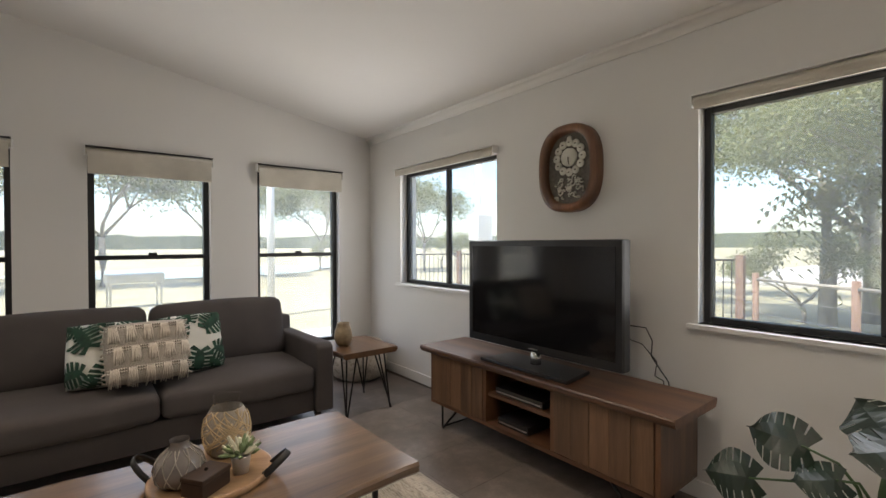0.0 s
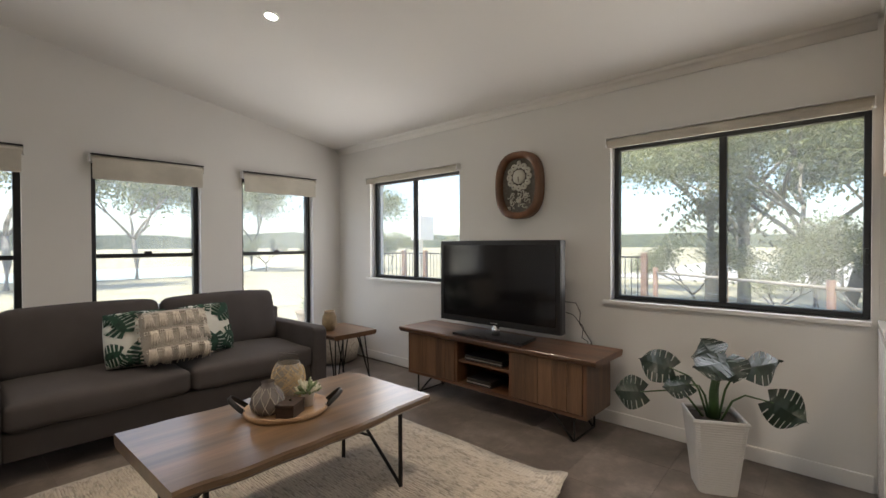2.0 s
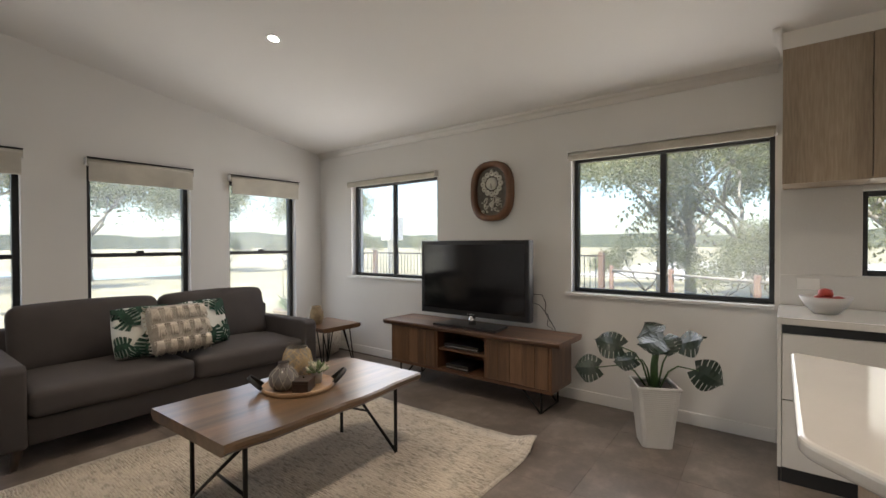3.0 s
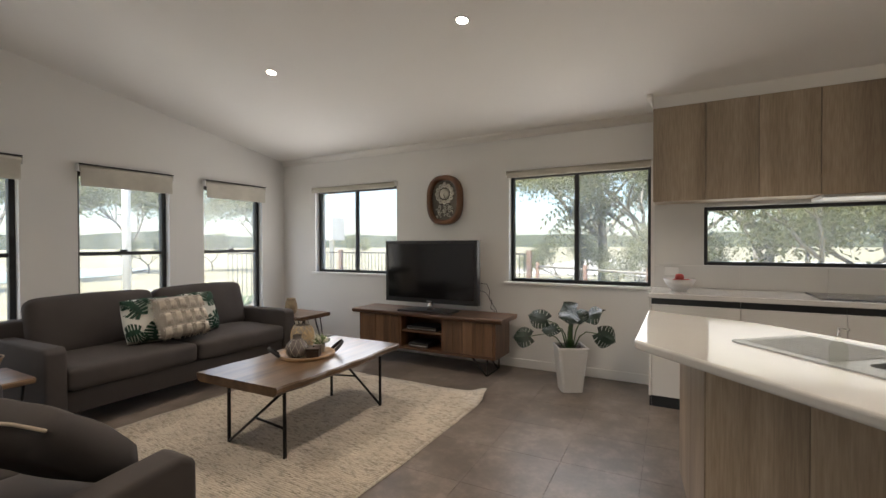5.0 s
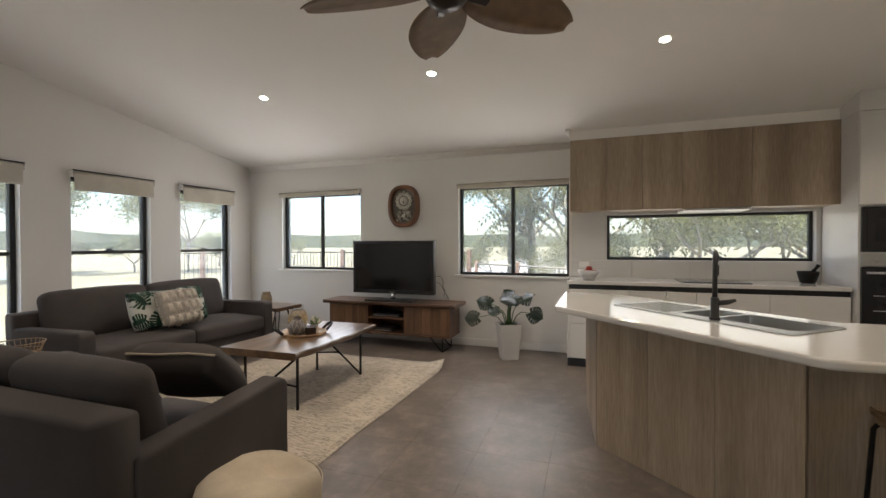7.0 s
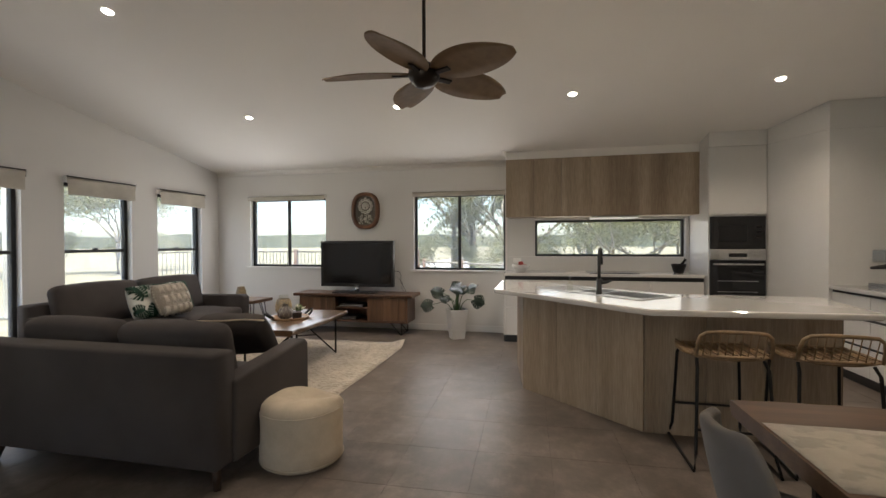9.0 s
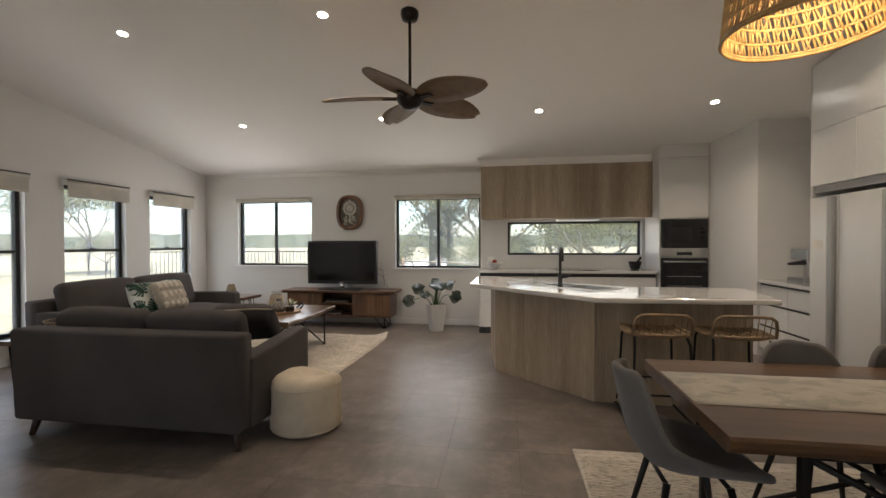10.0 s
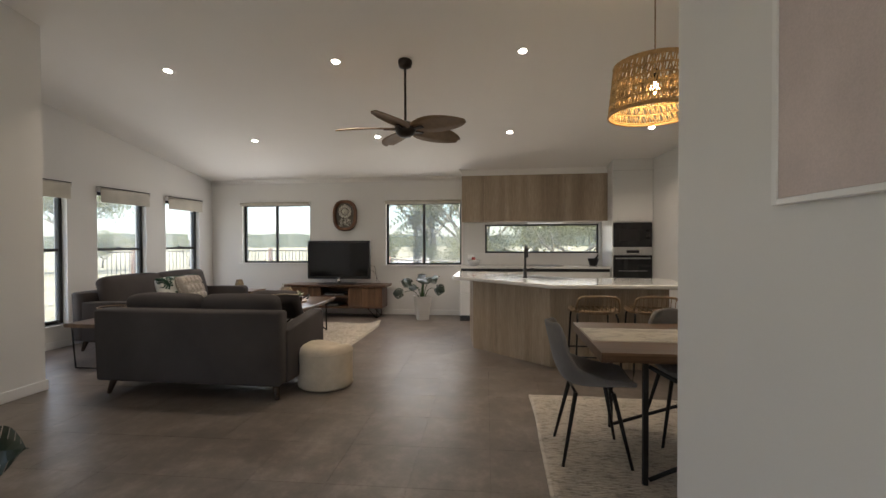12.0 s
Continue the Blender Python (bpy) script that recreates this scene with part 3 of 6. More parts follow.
# ---- downlights ----
def downlight(x, y):
    z = ceil_z(x)
    tilt = math.degrees(math.atan(SLOPE))
    d = thing("downlight", (x, y, z), 0, "small round white recessed LED downlight, lit", "downlight", "ceiling downlights")
    d.matrix_basis = pose(x, y, z - 0.001) @ pose(0, 0, 0, 0, tilt, 0)
    part("trim_ring", lathe([(0.037, -0.004), (0.05, -0.006), (0.05, 0.0), (0.037, 0.0), (0.037, -0.004)], 24, cap=False), M_TRIM, d, smooth=True)
    part("lens", lathe([(0.037, -0.003), (0.037, -0.001)], 24), M_LAMP, d)
    lt = new("downlight_lamp", bpy.data.lights.new("downlight_lamp", "AREA"))
    lt.data.shape, lt.data.size, lt.data.energy, lt.data.color = "DISK", 0.07, SPOT, (1.0, 0.84, 0.68)
    lt.data.spread = radians(120)
    lt.matrix_world = pose(x, y, z - 0.012)
    return d


for y in (3.31, 1.425, -0.465, -2.345):
    downlight(0.6, y)
for y in (3.2, 1.335, -0.54, -2.4):
    downlight(-1.29, y)


# ---- sofas ----
def sofa(at, turn, w, depth, label, back_h, arm_front, arm_back, sit=0.0):
    """A box sofa that faces its own -y: arms, frame, seat and back cushions, tapered feet."""
    s = thing("sofa", at, turn, label, "sofa")
    h = w / 2
    aw = 0.13
    part("frame", box(-h + aw, h - aw, -depth / 2 + 0.05, depth / 2 - 0.02, 0.13, 0.30, 0.015), M_SOFA, s, smooth=True)
    bm = slab([(-h + 0.02, depth / 2 - 0.17), (h - 0.02, depth / 2 - 0.17), (h - 0.02, depth / 2), (-h + 0.02, depth / 2)], 0.13, back_h, 0.025, 3)
    for v in bm.verts:
        if v.co.z > 0.3:
            v.co.y += 0.05 * (v.co.z - 0.3)
    part("back_frame", bm, M_SOFA, s, smooth=True)
    for sx in (-1, 1):
        x0, x1 = sorted((sx * h, sx * (h - aw)))
        prof = [(-depth / 2, 0.13), (depth / 2 - 0.13, 0.13), (depth / 2 - 0.13, arm_back), (0.1, arm_back + 0.3 * (arm_front - arm_back)), (-depth / 2 + 0.04, arm_front)]
        prof.append((-depth / 2, arm_front - 0.03))
        b = bmesh.new()
        ra = [b.verts.new((x0, y, z)) for y, z in prof]
        rb = [b.verts.new((x1, y, z)) for y, z in prof]
        n = len(prof)
        b.faces.new(ra)
        b.faces.new(rb[::-1])
        for i in range(n):
            b.faces.new((ra[i], ra[(i + 1) % n], rb[(i + 1) % n], rb[i]))
        bmesh.ops.recalc_face_normals(b, faces=b.faces)
        bmesh.ops.bevel(b, geom=b.edges[:], offset=0.022, segments=3, profile=0.6, affect="EDGES")
        part("arm", b, M_SOFA, s, smooth=True)
        for yy in (-depth / 2 + 0.1, depth / 2 - 0.1):
            ft = rod([(sx * (h - 0.1), yy, 0.14), (sx * (h - 0.07), yy + (0.03 if yy > 0 else -0.03), 0.0)], [0.032, 0.018], 10)
            part("foot", ft, M_DARKWOOD, s, "dark tapered wooden foot", True)
    cw = (w - 2 * aw) / 2
    for sx in (-1, 1):
        b = cushion(cw - 0.006, depth - 0.19, 0.17, 0.045, 0.03, 3 + sx)
        part("seat_cushion", moved(b, pose(sx * cw / 2, -0.09, 0.385)), M_SOFA, s, smooth=True)
        b = cushion(cw - 0.012, 0.48, 0.17, 0.07, 0.045, 7 + sx)
        part("back_cushion", moved(b, pose(sx * cw / 2, depth / 2 - 0.28, 0.68 - sit, 76, 0, 0)), M_SOFA, s, smooth=True)
    return s


sofa((0.30, 4.42, 0), 0, 2.2, 1.02, "charcoal grey fabric sofa with two seat cushions under the windows", 0.74, 0.635, 0.62)
sofa((-1.70, 2.37, 0), 90, 1.74, 0.92, "charcoal grey fabric two-seater sofa with dark wooden feet", 0.765, 0.67, 0.59, 0.045)


def leaf_shape(scale, n=7, fill=0.85, web=0.5):
    """A split heart-shaped leaf, tip along +y, slightly folded."""
    b = bmesh.new()
    for sx in (-1, 1):
        prev = None
        for i in range(n):
            t0, t1 = i / n, (i + fill) / n
            root = [Vector((0, -0.1 + 1.0 * t, 0)) for t in (t0, t1)]
            def edge(t):
                wd = 0.62 * math.sin(math.pi * min(1, (t * 0.93 + 0.09))) ** 0.7
                return Vector((sx * wd, -0.3 + 1.22 * t + 0.08 * math.sin(5 * t), -0.16 * wd + 0.1 * math.sin(7 * t + sx)))
            e = [edge(t0), edge(t1)]
            mid = [root[k].lerp(e[k], web) for k in (0, 1)]
            gap = root[1].lerp(Vector((0, -0.1 + (i + 1) / n, 0)), 1.0)
            gm = gap.lerp(edge((i + 1) / n), web)
            vs = [b.verts.new(p * scale) for p in (root[0], mid[0], e[0], e[1], mid[1], root[1], gap, gm)]
            b.faces.new((vs[0], vs[1], vs[4], vs[5]))
            b.faces.new((vs[1], vs[2], vs[3], vs[4]))
            b.faces.new((vs[5], vs[4], vs[7], vs[6]))
    bmesh.ops.remove_doubles(b, verts=b.verts, dist=0.0005)
    return b


# throw pillows
def throw(at, tilt, turn, size, label, kind):
    c = thing("throw_pillow", at, turn, label, "pillow")
    up = pose(0, 0, size / 2, 90 - tilt, 0, 0)
    if kind == "leaf":
        part("cover", moved(pillow(size, size, 0.15, 0.6, 14, 0.05, 5), up), M_PRINT, c, smooth=True)
        k = 0
        for x, y, r, s in ((-0.1, 0.06, 30, 0.16), (0.1, 0.1, -50, 0.15), (0.03, -0.1, 170, 0.17), (-0.14, -0.12, 100, 0.13), (0.15, -0.08, -110, 0.13), (-0.02, 0.16, 10, 0.11), (-0.17, 0.16, 60, 0.1), (0.17, 0.17, -20, 0.1), (0.14, -0.18, 200, 0.11), (-0.06, -0.19, 150, 0.1)):
            b = moved(leaf_shape(s, 7, 0.68, 0.3), pose(x * size / 0.45, y * size / 0.45, 0, 0, 0, r))
            for v in b.verts:
                fx, fy = min(1, abs(v.co.x) / (size / 2)), min(1, abs(v.co.y) / (size / 2))
                v.co.x = max(-size / 2 * 0.97, min(size / 2 * 0.97, v.co.x))
                v.co.y = max(-size / 2 * 0.97, min(size / 2 * 0.97, v.co.y))
                v.co.z = 0.0835 * ((max(0, 1 - fx ** 4) * max(0, 1 - fy ** 4)) ** 0.5) ** 0.6 + 0.003
            part("printed_leaf", moved(b, up), M_PRINTLEAF, c, "dark green tropical leaf print")
    elif kind == "tassel":
        part("cover", moved(pillow(size, size * 0.86, 0.16, 0.6, 14, 0.04, 9), up), M_CUSHION, c, smooth=True)
        def crown_z(x, y):
            fx, fy = min(1, abs(2 * x / size)), min(1, abs(2 * y / (size * 0.86)))
            return 0.08 * ((max(0, 1 - fx ** 4) * max(0, 1 - fy ** 4)) ** 0.5) ** 0.6
        for j in range(3):
            y = size * (0.34 - 0.29 * j)
            for g in range(5):
                x0 = size * (-0.4 + 0.2 * g) + (0.02 if j == 1 else 0)
                b = bmesh.new()
                for i in range(9):
                    x, dx = x0 + (i - 4) * 0.0042, (i - 4) * 0.0042 + random.uniform(-0.006, 0.006)
                    L = size * random.uniform(0.19, 0.24)
                    pts = [(x + dx * q * 0.7, max(y - L * q, -size * 0.5), crown_z(x, y - L * q) + 0.006 + 0.006 * math.sin(3 * q)) for q in (0, 0.25, 0.6, 1)]
                    rod(pts, [0.005, 0.0045, 0.004, 0.003], 5, bm=b)
                part("tassel", moved(b, up), M_TASSEL, c, smooth=True)
            b = bmesh.new()
            for i in range(34):
                x = size * (-0.47 + 0.94 * i / 33)
                for dy in (0.0, -0.016):
                    join(b, moved(lathe([(0.001, -0.006), (0.007, 0.0), (0.001, 0.006)], 6), pose(x, y + dy, crown_z(x, y) + 0.005)))
            tagged(part("braid", moved(b, up), M_TASSEL, c, "cream knotted braid", True), kind="stuff")
        b = bmesh.new()
        for sx in (-1, 1):
            for i in range(12):
                y = (i - 5.5) * size * 0.07
                rod([(sx * size * 0.48, y, 0), (sx * size * 0.53, y + random.uniform(-0.02, 0.02), random.uniform(-0.01, 0.02))], 0.006, 5, bm=b)
        tagged(part("fringe", moved(b, up), M_TASSEL, c, smooth=True), kind="stuff")
    else:
        part("cover", moved(pillow(size, size * 0.8, 0.17, 0.5, 14, 0.03, 2), up), M_SOFA, c, smooth=True)
        part("piping", moved(rod([(-size * 0.47, size * 0.39, 0), (-size * 0.2, size * 0.403, 0.004), (size * 0.15, size * 0.4, -0.004), (size * 0.47, size * 0.39, 0)], 0.0055, 6), up), M_CREAM, c, "pale piping", True)
    return c


throw((0.05, 4.27, 0.485), 22, -4, 0.40, "white cushion with dark green monstera leaf print", "leaf")
throw((0.52, 4.31, 0.485), 20, 6, 0.40, "white cushion with dark green monstera leaf print", "leaf")
throw((0.25, 4.12, 0.485), 24, 2, 0.44, "cream cushion with woven squares and knotted tassels", "tassel")
throw((-1.52, 1.86, 0.5), 50, 105, 0.46, "charcoal scatter cushion with pale piping", "plain")


# ---- live-edge tables ----
def live_slab(w, d, z0, z1, seed, wob=0.018, undercut=0.02):
    """A slab whose long edges (along x) are natural and whose ends are sawn; about its own centre."""
    n = 26
    xs = [-w / 2 + w * i / n for i in range(n + 1)]
    def e(x, s):
        return d / 2 + wob * (noise.noise(Vector((x * 2.2, s * 9.1 + seed, 0.3))) + 0.5 * noise.noise(Vector((x * 6.0, s * 3.3 + seed, 5.1))))
    b = bmesh.new()
    rows = []
    for zz, sh in ((z0, undercut), (z0 + 0.35 * (z1 - z0), 0.004), (z0 + 0.8 * (z1 - z0), 0.0), (z1, 0.007)):
        rows.append([[b.verts.new((x, s * (e(x, s) - sh), zz)) for x in xs] for s in (-1, 1)])
    for lo, hi in zip(rows, rows[1:]):
        for k in (0, 1):
            for i in range(n):
                b.faces.new((lo[k][i], lo[k][i + 1], hi[k][i + 1], hi[k][i]))
        for i in (0, n):
            b.faces.new((lo[0][i], lo[1][i], hi[1][i], hi[0][i]))
    for r in (rows[0], rows[-1]):
        for i in range(n):
            b.faces.new((r[0][i], r[0][i + 1], r[1][i + 1], r[1][i]))
    return b


ct = thing("coffee_table", (0.31, 2.56, 0), 1.5, "live-edge acacia coffee table on black iron legs", "table")
part("tabletop", live_slab(1.31, 0.74, 0.452, 0.51, 3, 0.032, 0.028), M_SLAB_X, ct)
for sx in (-1, 1):
    x = 0.51 * sx
    for y in (-0.27, 0.25):
        part("leg", box(x - 0.009, x + 0.009, y - 0.009, y + 0.009, 0.0, 0.448, 0.002, 1), M_IRON, ct)
    y0, y1 = (0.25, -0.27) if sx < 0 else (-0.27, 0.25)
    part("brace", rod([(x, y0, 0.02), (x, y1, 0.44)], 0.0095, 8), M_IRON, ct, smooth=True)
    part("strut", rod([(x, y1, 0.2), (x, (y0 + y1) / 2, 0.225)], 0.008, 8), M_IRON, ct, smooth=True)
    part("mount_plate", box(x - 0.025, x + 0.025, -0.3, 0.3, 0.446, 0.454), M_IRON, ct)

tray = thing("serving_tray", (0.315, 2.605, 0.510), -34, "round pale wooden tray with black leather handles on the coffee table", "tray")
part("board", lathe([(0.0, 0.0), (0.245, 0.0), (0.252, 0.006), (0.252, 0.026), (0.243, 0.03), (0.23, 0.02), (0.0, 0.018)], 48, cap=False), M_PALEWOOD, tray, smooth=True)
for sx in (-1, 1):
    pts = [(sx * (0.235 + 0.09 * math.sin(a)), 0.055 * math.cos(a), 0.03 + 0.075 * math.sin(a)) for a in [i * math.pi / 10 for i in range(11)]]
    b = bmesh.new()
    ring = [[b.verts.new((x, y * k, z + dz)) for k, dz in ((1, 0.0), (1.0, 0.006))] for x, y, z in pts]
    wide = [[b.verts.new((x + sx * 0.02, y, z - 0.018 + dz)) for dz in (0.0, 0.006)] for x, y, z in pts]
    for i in range(10):
        b.faces.new((ring[i][0], ring[i + 1][0], wide[i + 1][0], wide[i][0]))
        b.faces.new((ring[i][1], ring[i + 1][1], wide[i + 1][1], wide[i][1]))
        b.faces.new((ring[i][0], ring[i + 1][0], ring[i + 1][1], ring[i][1]))
        b.faces.new((wide[i][0], wide[i + 1][0], wide[i + 1][1], wide[i][1]))
    part("handle", b, M_BLACK, tray, "black leather strap handle", True)

jar = thing("wicker_jar", (0.395, 2.735, 0.525), 0, "round glass lantern jar bound with woven natural cane", "jar")
prof = [(0.06, 0.0), (0.09, 0.015), (0.115, 0.06), (0.12, 0.105), (0.11, 0.15), (0.085, 0.19), (0.068, 0.205), (0.068, 0.235), (0.074, 0.24)]
part("glass_neck", lathe(prof[5:], 28, cap=False), M_JARGLASS, jar, "clear glass neck", True)
part("liner", lathe([(r * 0.96, z) for r, z in prof[:6]], 28, cap=False), M_CUSHION, jar, "pale woven body", True)


def prof_r(p, z):
    for (r0, z0), (r1, z1) in zip(p, p[1:]):
        if z0 <= z <= z1:
            return r0 + (r1 - r0) * (z - z0) / max(1e-6, z1 - z0)
    return p[-1][0]


b = bmesh.new()
rnd = random.Random(4)
for k in range(64):
    a0, da, za, zb = rnd.uniform(0, 6.28), rnd.choice((-1, 1)) * rnd.uniform(0.5, 2.4), rnd.uniform(0.004, 0.07), rnd.uniform(0.12, 0.195)
    pts = []
    for i in range(15):
        z = za + (zb - za) * i / 14
        r, a = prof_r(prof, z) + 0.002, a0 + da * i / 14
        pts.append((r * math.cos(a), r * math.sin(a), z))
    rod(pts, 0.003, 5, bm=b)
tagged(part("cane_weave", b, M_CANE, jar, "natural cane weave", True), kind="stuff")

vase = thing("geometric_vase", (0.210, 2.595, 0.525), 0, "smoky grey glass vase with pale geometric line pattern", "vase")
vp = [(0.055, 0.0), (0.09, 0.03), (0.1, 0.07), (0.085, 0.115), (0.045, 0.15), (0.036, 0.165), (0.04, 0.185)]
part("glass", lathe(vp, 20, cap=False), M_SMOKE, vase, smooth=True)
b = bmesh.new()
for k in range(10):
    for s in (1, -1):
        pts = [((prof_r(vp, z) + 0.003) * math.cos(k * 0.628 + s * z * 5.2), (prof_r(vp, z) + 0.003) * math.sin(k * 0.628 + s * z * 5.2), z) for z in [0.004 + 0.15 * i / 10 for i in range(11)]]
        rod(pts, 0.0024, 5, bm=b)
part("wire_pattern", b, M_CUSHION, vase, "pale line pattern", True)

bx = thing("wooden_box", (0.275, 2.495, 0.525), 35, "small dark wooden keepsake box on the tray", "box")
part("body", box(-0.075, 0.075, -0.055, 0.055, 0.0, 0.058, 0.003), M_DARKWOOD, bx)
part("lid", box(-0.078, 0.078, -0.058, 0.058, 0.0595, 0.078, 0.004), M_DARKWOOD, bx)
part("knob", moved(lathe([(0.006, 0), (0.009, 0.006), (0.004, 0.012)], 10), pose(0, 0, 0.0785)), M_BRONZE, bx, smooth=True)

fp = thing("potted_flowers", (0.400, 2.545, 0.525), 0, "white ceramic pot of cream and green artificial flowers", "plant")
part("pot", lathe([(0.032, 0), (0.042, 0.075), (0.044, 0.078), (0.036, 0.072), (0.034, 0.055)], 20, cap=True), M_POT, fp, smooth=True)
rnd = random.Random(8)
bl, bf = bmesh.new(), bmesh.new()
for k in range(46):
    a, e = rnd.uniform(0, 6.28), rnd.uniform(0.2, 1.4)
    L = rnd.uniform(0.04, 0.085)
    d = Vector((math.cos(a) * math.cos(e), math.sin(a) * math.cos(e), math.sin(e)))
    p0 = Vector((0, 0, 0.07)) + d * 0.02
    p1 = p0 + d * L
    if k % 2:
        rod([p0, p0.lerp(p1, 0.6), p1], [0.004, 0.011, 0.003], 5, bm=bl)
    else:
        rod([p0, p0.lerp(p1, 0.5), p1 + Vector((0, 0, 0.01))], [0.003, 0.01, 0.004], 5, bm=bf)
part("leaves", bl, M_SAGE, fp, "sage green leaves")
part("blossoms", bf, M_BLOSSOM, fp, "cream blossom spikes")

for o in (tray, jar, vase, bx, fp):
    o.scale = (0.82, 0.82, 0.86)
jar.scale = (0.74, 0.74, 1.0)

st = thing("side_table", (1.73, 4.2, 0), 0, "small live-edge acacia side table on black hairpin legs", "table", "side tables")
part("tabletop", moved(live_slab(0.56, 0.5, 0.475, 0.52, 12, 0.014), pose(0, 0, 0, 0, 0, 90)), M_SLAB_Y, st)


def hairpin(parent, x, y, z, dx, dy, name="leg"):
    part(name, rod([(x, y, z), (x + dx, y + dy, 0.006), (x + dx + 0.006, y + dy - 0.006, 0.004), (x + 0.09 * (-1 if dx > 0 else 1), y, z)], 0.0065, 8), M_IRON, parent, smooth=True)
    part(name, rod([(x, y + 0.1 * (-1 if dy > 0 else 1), z), (x + dx, y + dy, 0.006)], 0.0065, 8), M_IRON, parent, smooth=True)


for sx in (-1, 1):
    for sy in (-1, 1):
        hairpin(st, sx * 0.17, sy * 0.18, 0.475, sx * 0.03, sy * 0.05)
cv = thing("ceramic_vase", (1.63, 4.22, 0.52), 0, "speckled ochre ceramic vase on the side table", "vase")
part("body", lathe([(0.04, 0), (0.062, 0.02), (0.075, 0.07), (0.068, 0.13), (0.05, 0.175), (0.054, 0.19), (0.047, 0.188), (0.044, 0.17)], 26), M_CERAMIC, cv, smooth=True)

st2 = thing("side_table", (-1.20, 4.02, 0), 0, "low acacia side table with black iron legs between the sofas", "table", "side tables")
part("tabletop", live_slab(0.62, 0.5, 0.455, 0.495, 15, 0.012), M_SLAB_X, st2)
for sx in (-1, 1):
    part("leg", rod([(sx * 0.26, -0.2, 0.455), (sx * 0.22, -0.2, 0.008), (sx * 0.22, 0.2, 0.008), (sx * 0.26, 0.2, 0.455)], 0.009, 8), M_IRON, st2, smooth=True)
wb = thing("wire_basket", (-1.12, 4.05, 0.495), 0, "round woven wire basket on the side table", "basket")
b = bmesh.new()
for k in range(28):
    a = k * 2 * math.pi / 28
    rod([(0.1 * math.cos(a), 0.1 * math.sin(a), 0.004), (0.15 * math.cos(a + 0.2), 0.15 * math.sin(a + 0.2), 0.13)], 0.0022, 5, bm=b)
part("wires", b, M_RATTAN, wb, smooth=True)
for r, z in ((0.1, 0.004), (0.128, 0.07), (0.151, 0.13)):
    part("hoop", rod([(r * math.cos(i * 0.2618), r * math.sin(i * 0.2618), z) for i in range(24)], 0.004, 6, True), M_RATTAN, wb, smooth=True)

cp = thing("floor_cushion", (2.16, 4.93, 0), 0, "round beige woven floor pouf in the room corner", "pouf")
part("body", lathe([(0.2, 0), (0.26, 0.03), (0.29, 0.16), (0.28, 0.31), (0.22, 0.37), (0.0, 0.385)], 32, cap=True), M_JUTE2, cp, smooth=True)

pf = thing("pouf", (-1.64, 1.32, 0), 20, "cream felt bean pouf with a dented top beside the sofa", "pouf")
b = lathe([(0.225, 0), (0.25, 0.02), (0.252, 0.1), (0.25, 0.22), (0.252, 0.33), (0.238, 0.375), (0.2, 0.395), (0.14, 0.398), (0.07, 0.392), (0.0, 0.388)], 36)
for v in b.verts:
    k = math.exp(-((v.co.x - 0.1) ** 2 + (v.co.y + 0.1) ** 2) / 0.012) * (v.co.z > 0.3)
    v.co.z -= 0.085 * k
    n3 = noise.noise(v.co * 6)
    v.co.x *= 1 + 0.02 * n3
    v.co.y *= 1 + 0.02 * n3
part("body", b, M_CREAM, pf, smooth=True)
for z in (0.33, 0.03):
    part("seam", rod([(0.2535 * math.cos(i * 0.1745), 0.2535 * math.sin(i * 0.1745), z) for i in range(36)], 0.003, 6, True), M_CREAM, pf, smooth=True)


# ---- television and console ----
tc = thing("tv_console", (2.17, 2.605, 0), 0, "live-edge acacia television console with planked doors on black iron legs", "cabinet")
part("top", moved(live_slab(1.88, 0.47, 0.555, 0.60, 21, 0.012), pose(0, 0, 0, 0, 0, 90)), M_WALNUT, tc)
X0, X1 = -0.19, 0.2
for y in (-0.86, -0.27, 0.27, 0.835):
    part("upright", box(X0, X1, y, y + 0.025, 0.205, 0.555, 0.002), M_WALNUT_Z, tc)
part("floor_board", box(X0, X1, -0.86, 0.86, 0.18, 0.205, 0.002), M_WALNUT, tc)
part("shelf", box(X0 + 0.02, X1, -0.245, 0.27, 0.375, 0.397, 0.002), M_WALNUT, tc)
part("back", box(X1, X1 + 0.008, -0.86, 0.86, 0.18, 0.555), M_WALNUT, tc)
for y0, y1 in ((-0.835, -0.27), (0.295, 0.835)):
    n = 5
    d = part("door", box(X0 + 0.004, X0 + 0.016, y0 + 0.003, y1 - 0.003, 0.21, 0.55, 0.001), M_WALNUT_Z, tc)
    for i in range(n):
        a = y0 + 0.003 + (y1 - y0 - 0.006) * i / n
        part("plank", box(X0 - 0.007 - 0.002 * (i % 2), X0 + 0.004, a + 0.0006, a + (y1 - y0 - 0.006) / n - 0.0006, 0.21, 0.55, 0.002, 1), M_PLANK, d)
for sy in (-1, 1):
    y = 0.76 * sy
    for x in (-0.16, 0.16):
        part("leg", rod([(x, y, 0.18), (x, y, 0.012), (x, y - 0.006 * sy, 0.006), (x, y - 0.17 * sy, 0.18)], 0.0085, 8), M_IRON, tc, smooth=True)
    part("leg_bar", rod([(-0.16, y, 0.012), (0.16, y, 0.012)], 0.007, 8), M_IRON, tc, smooth=True)
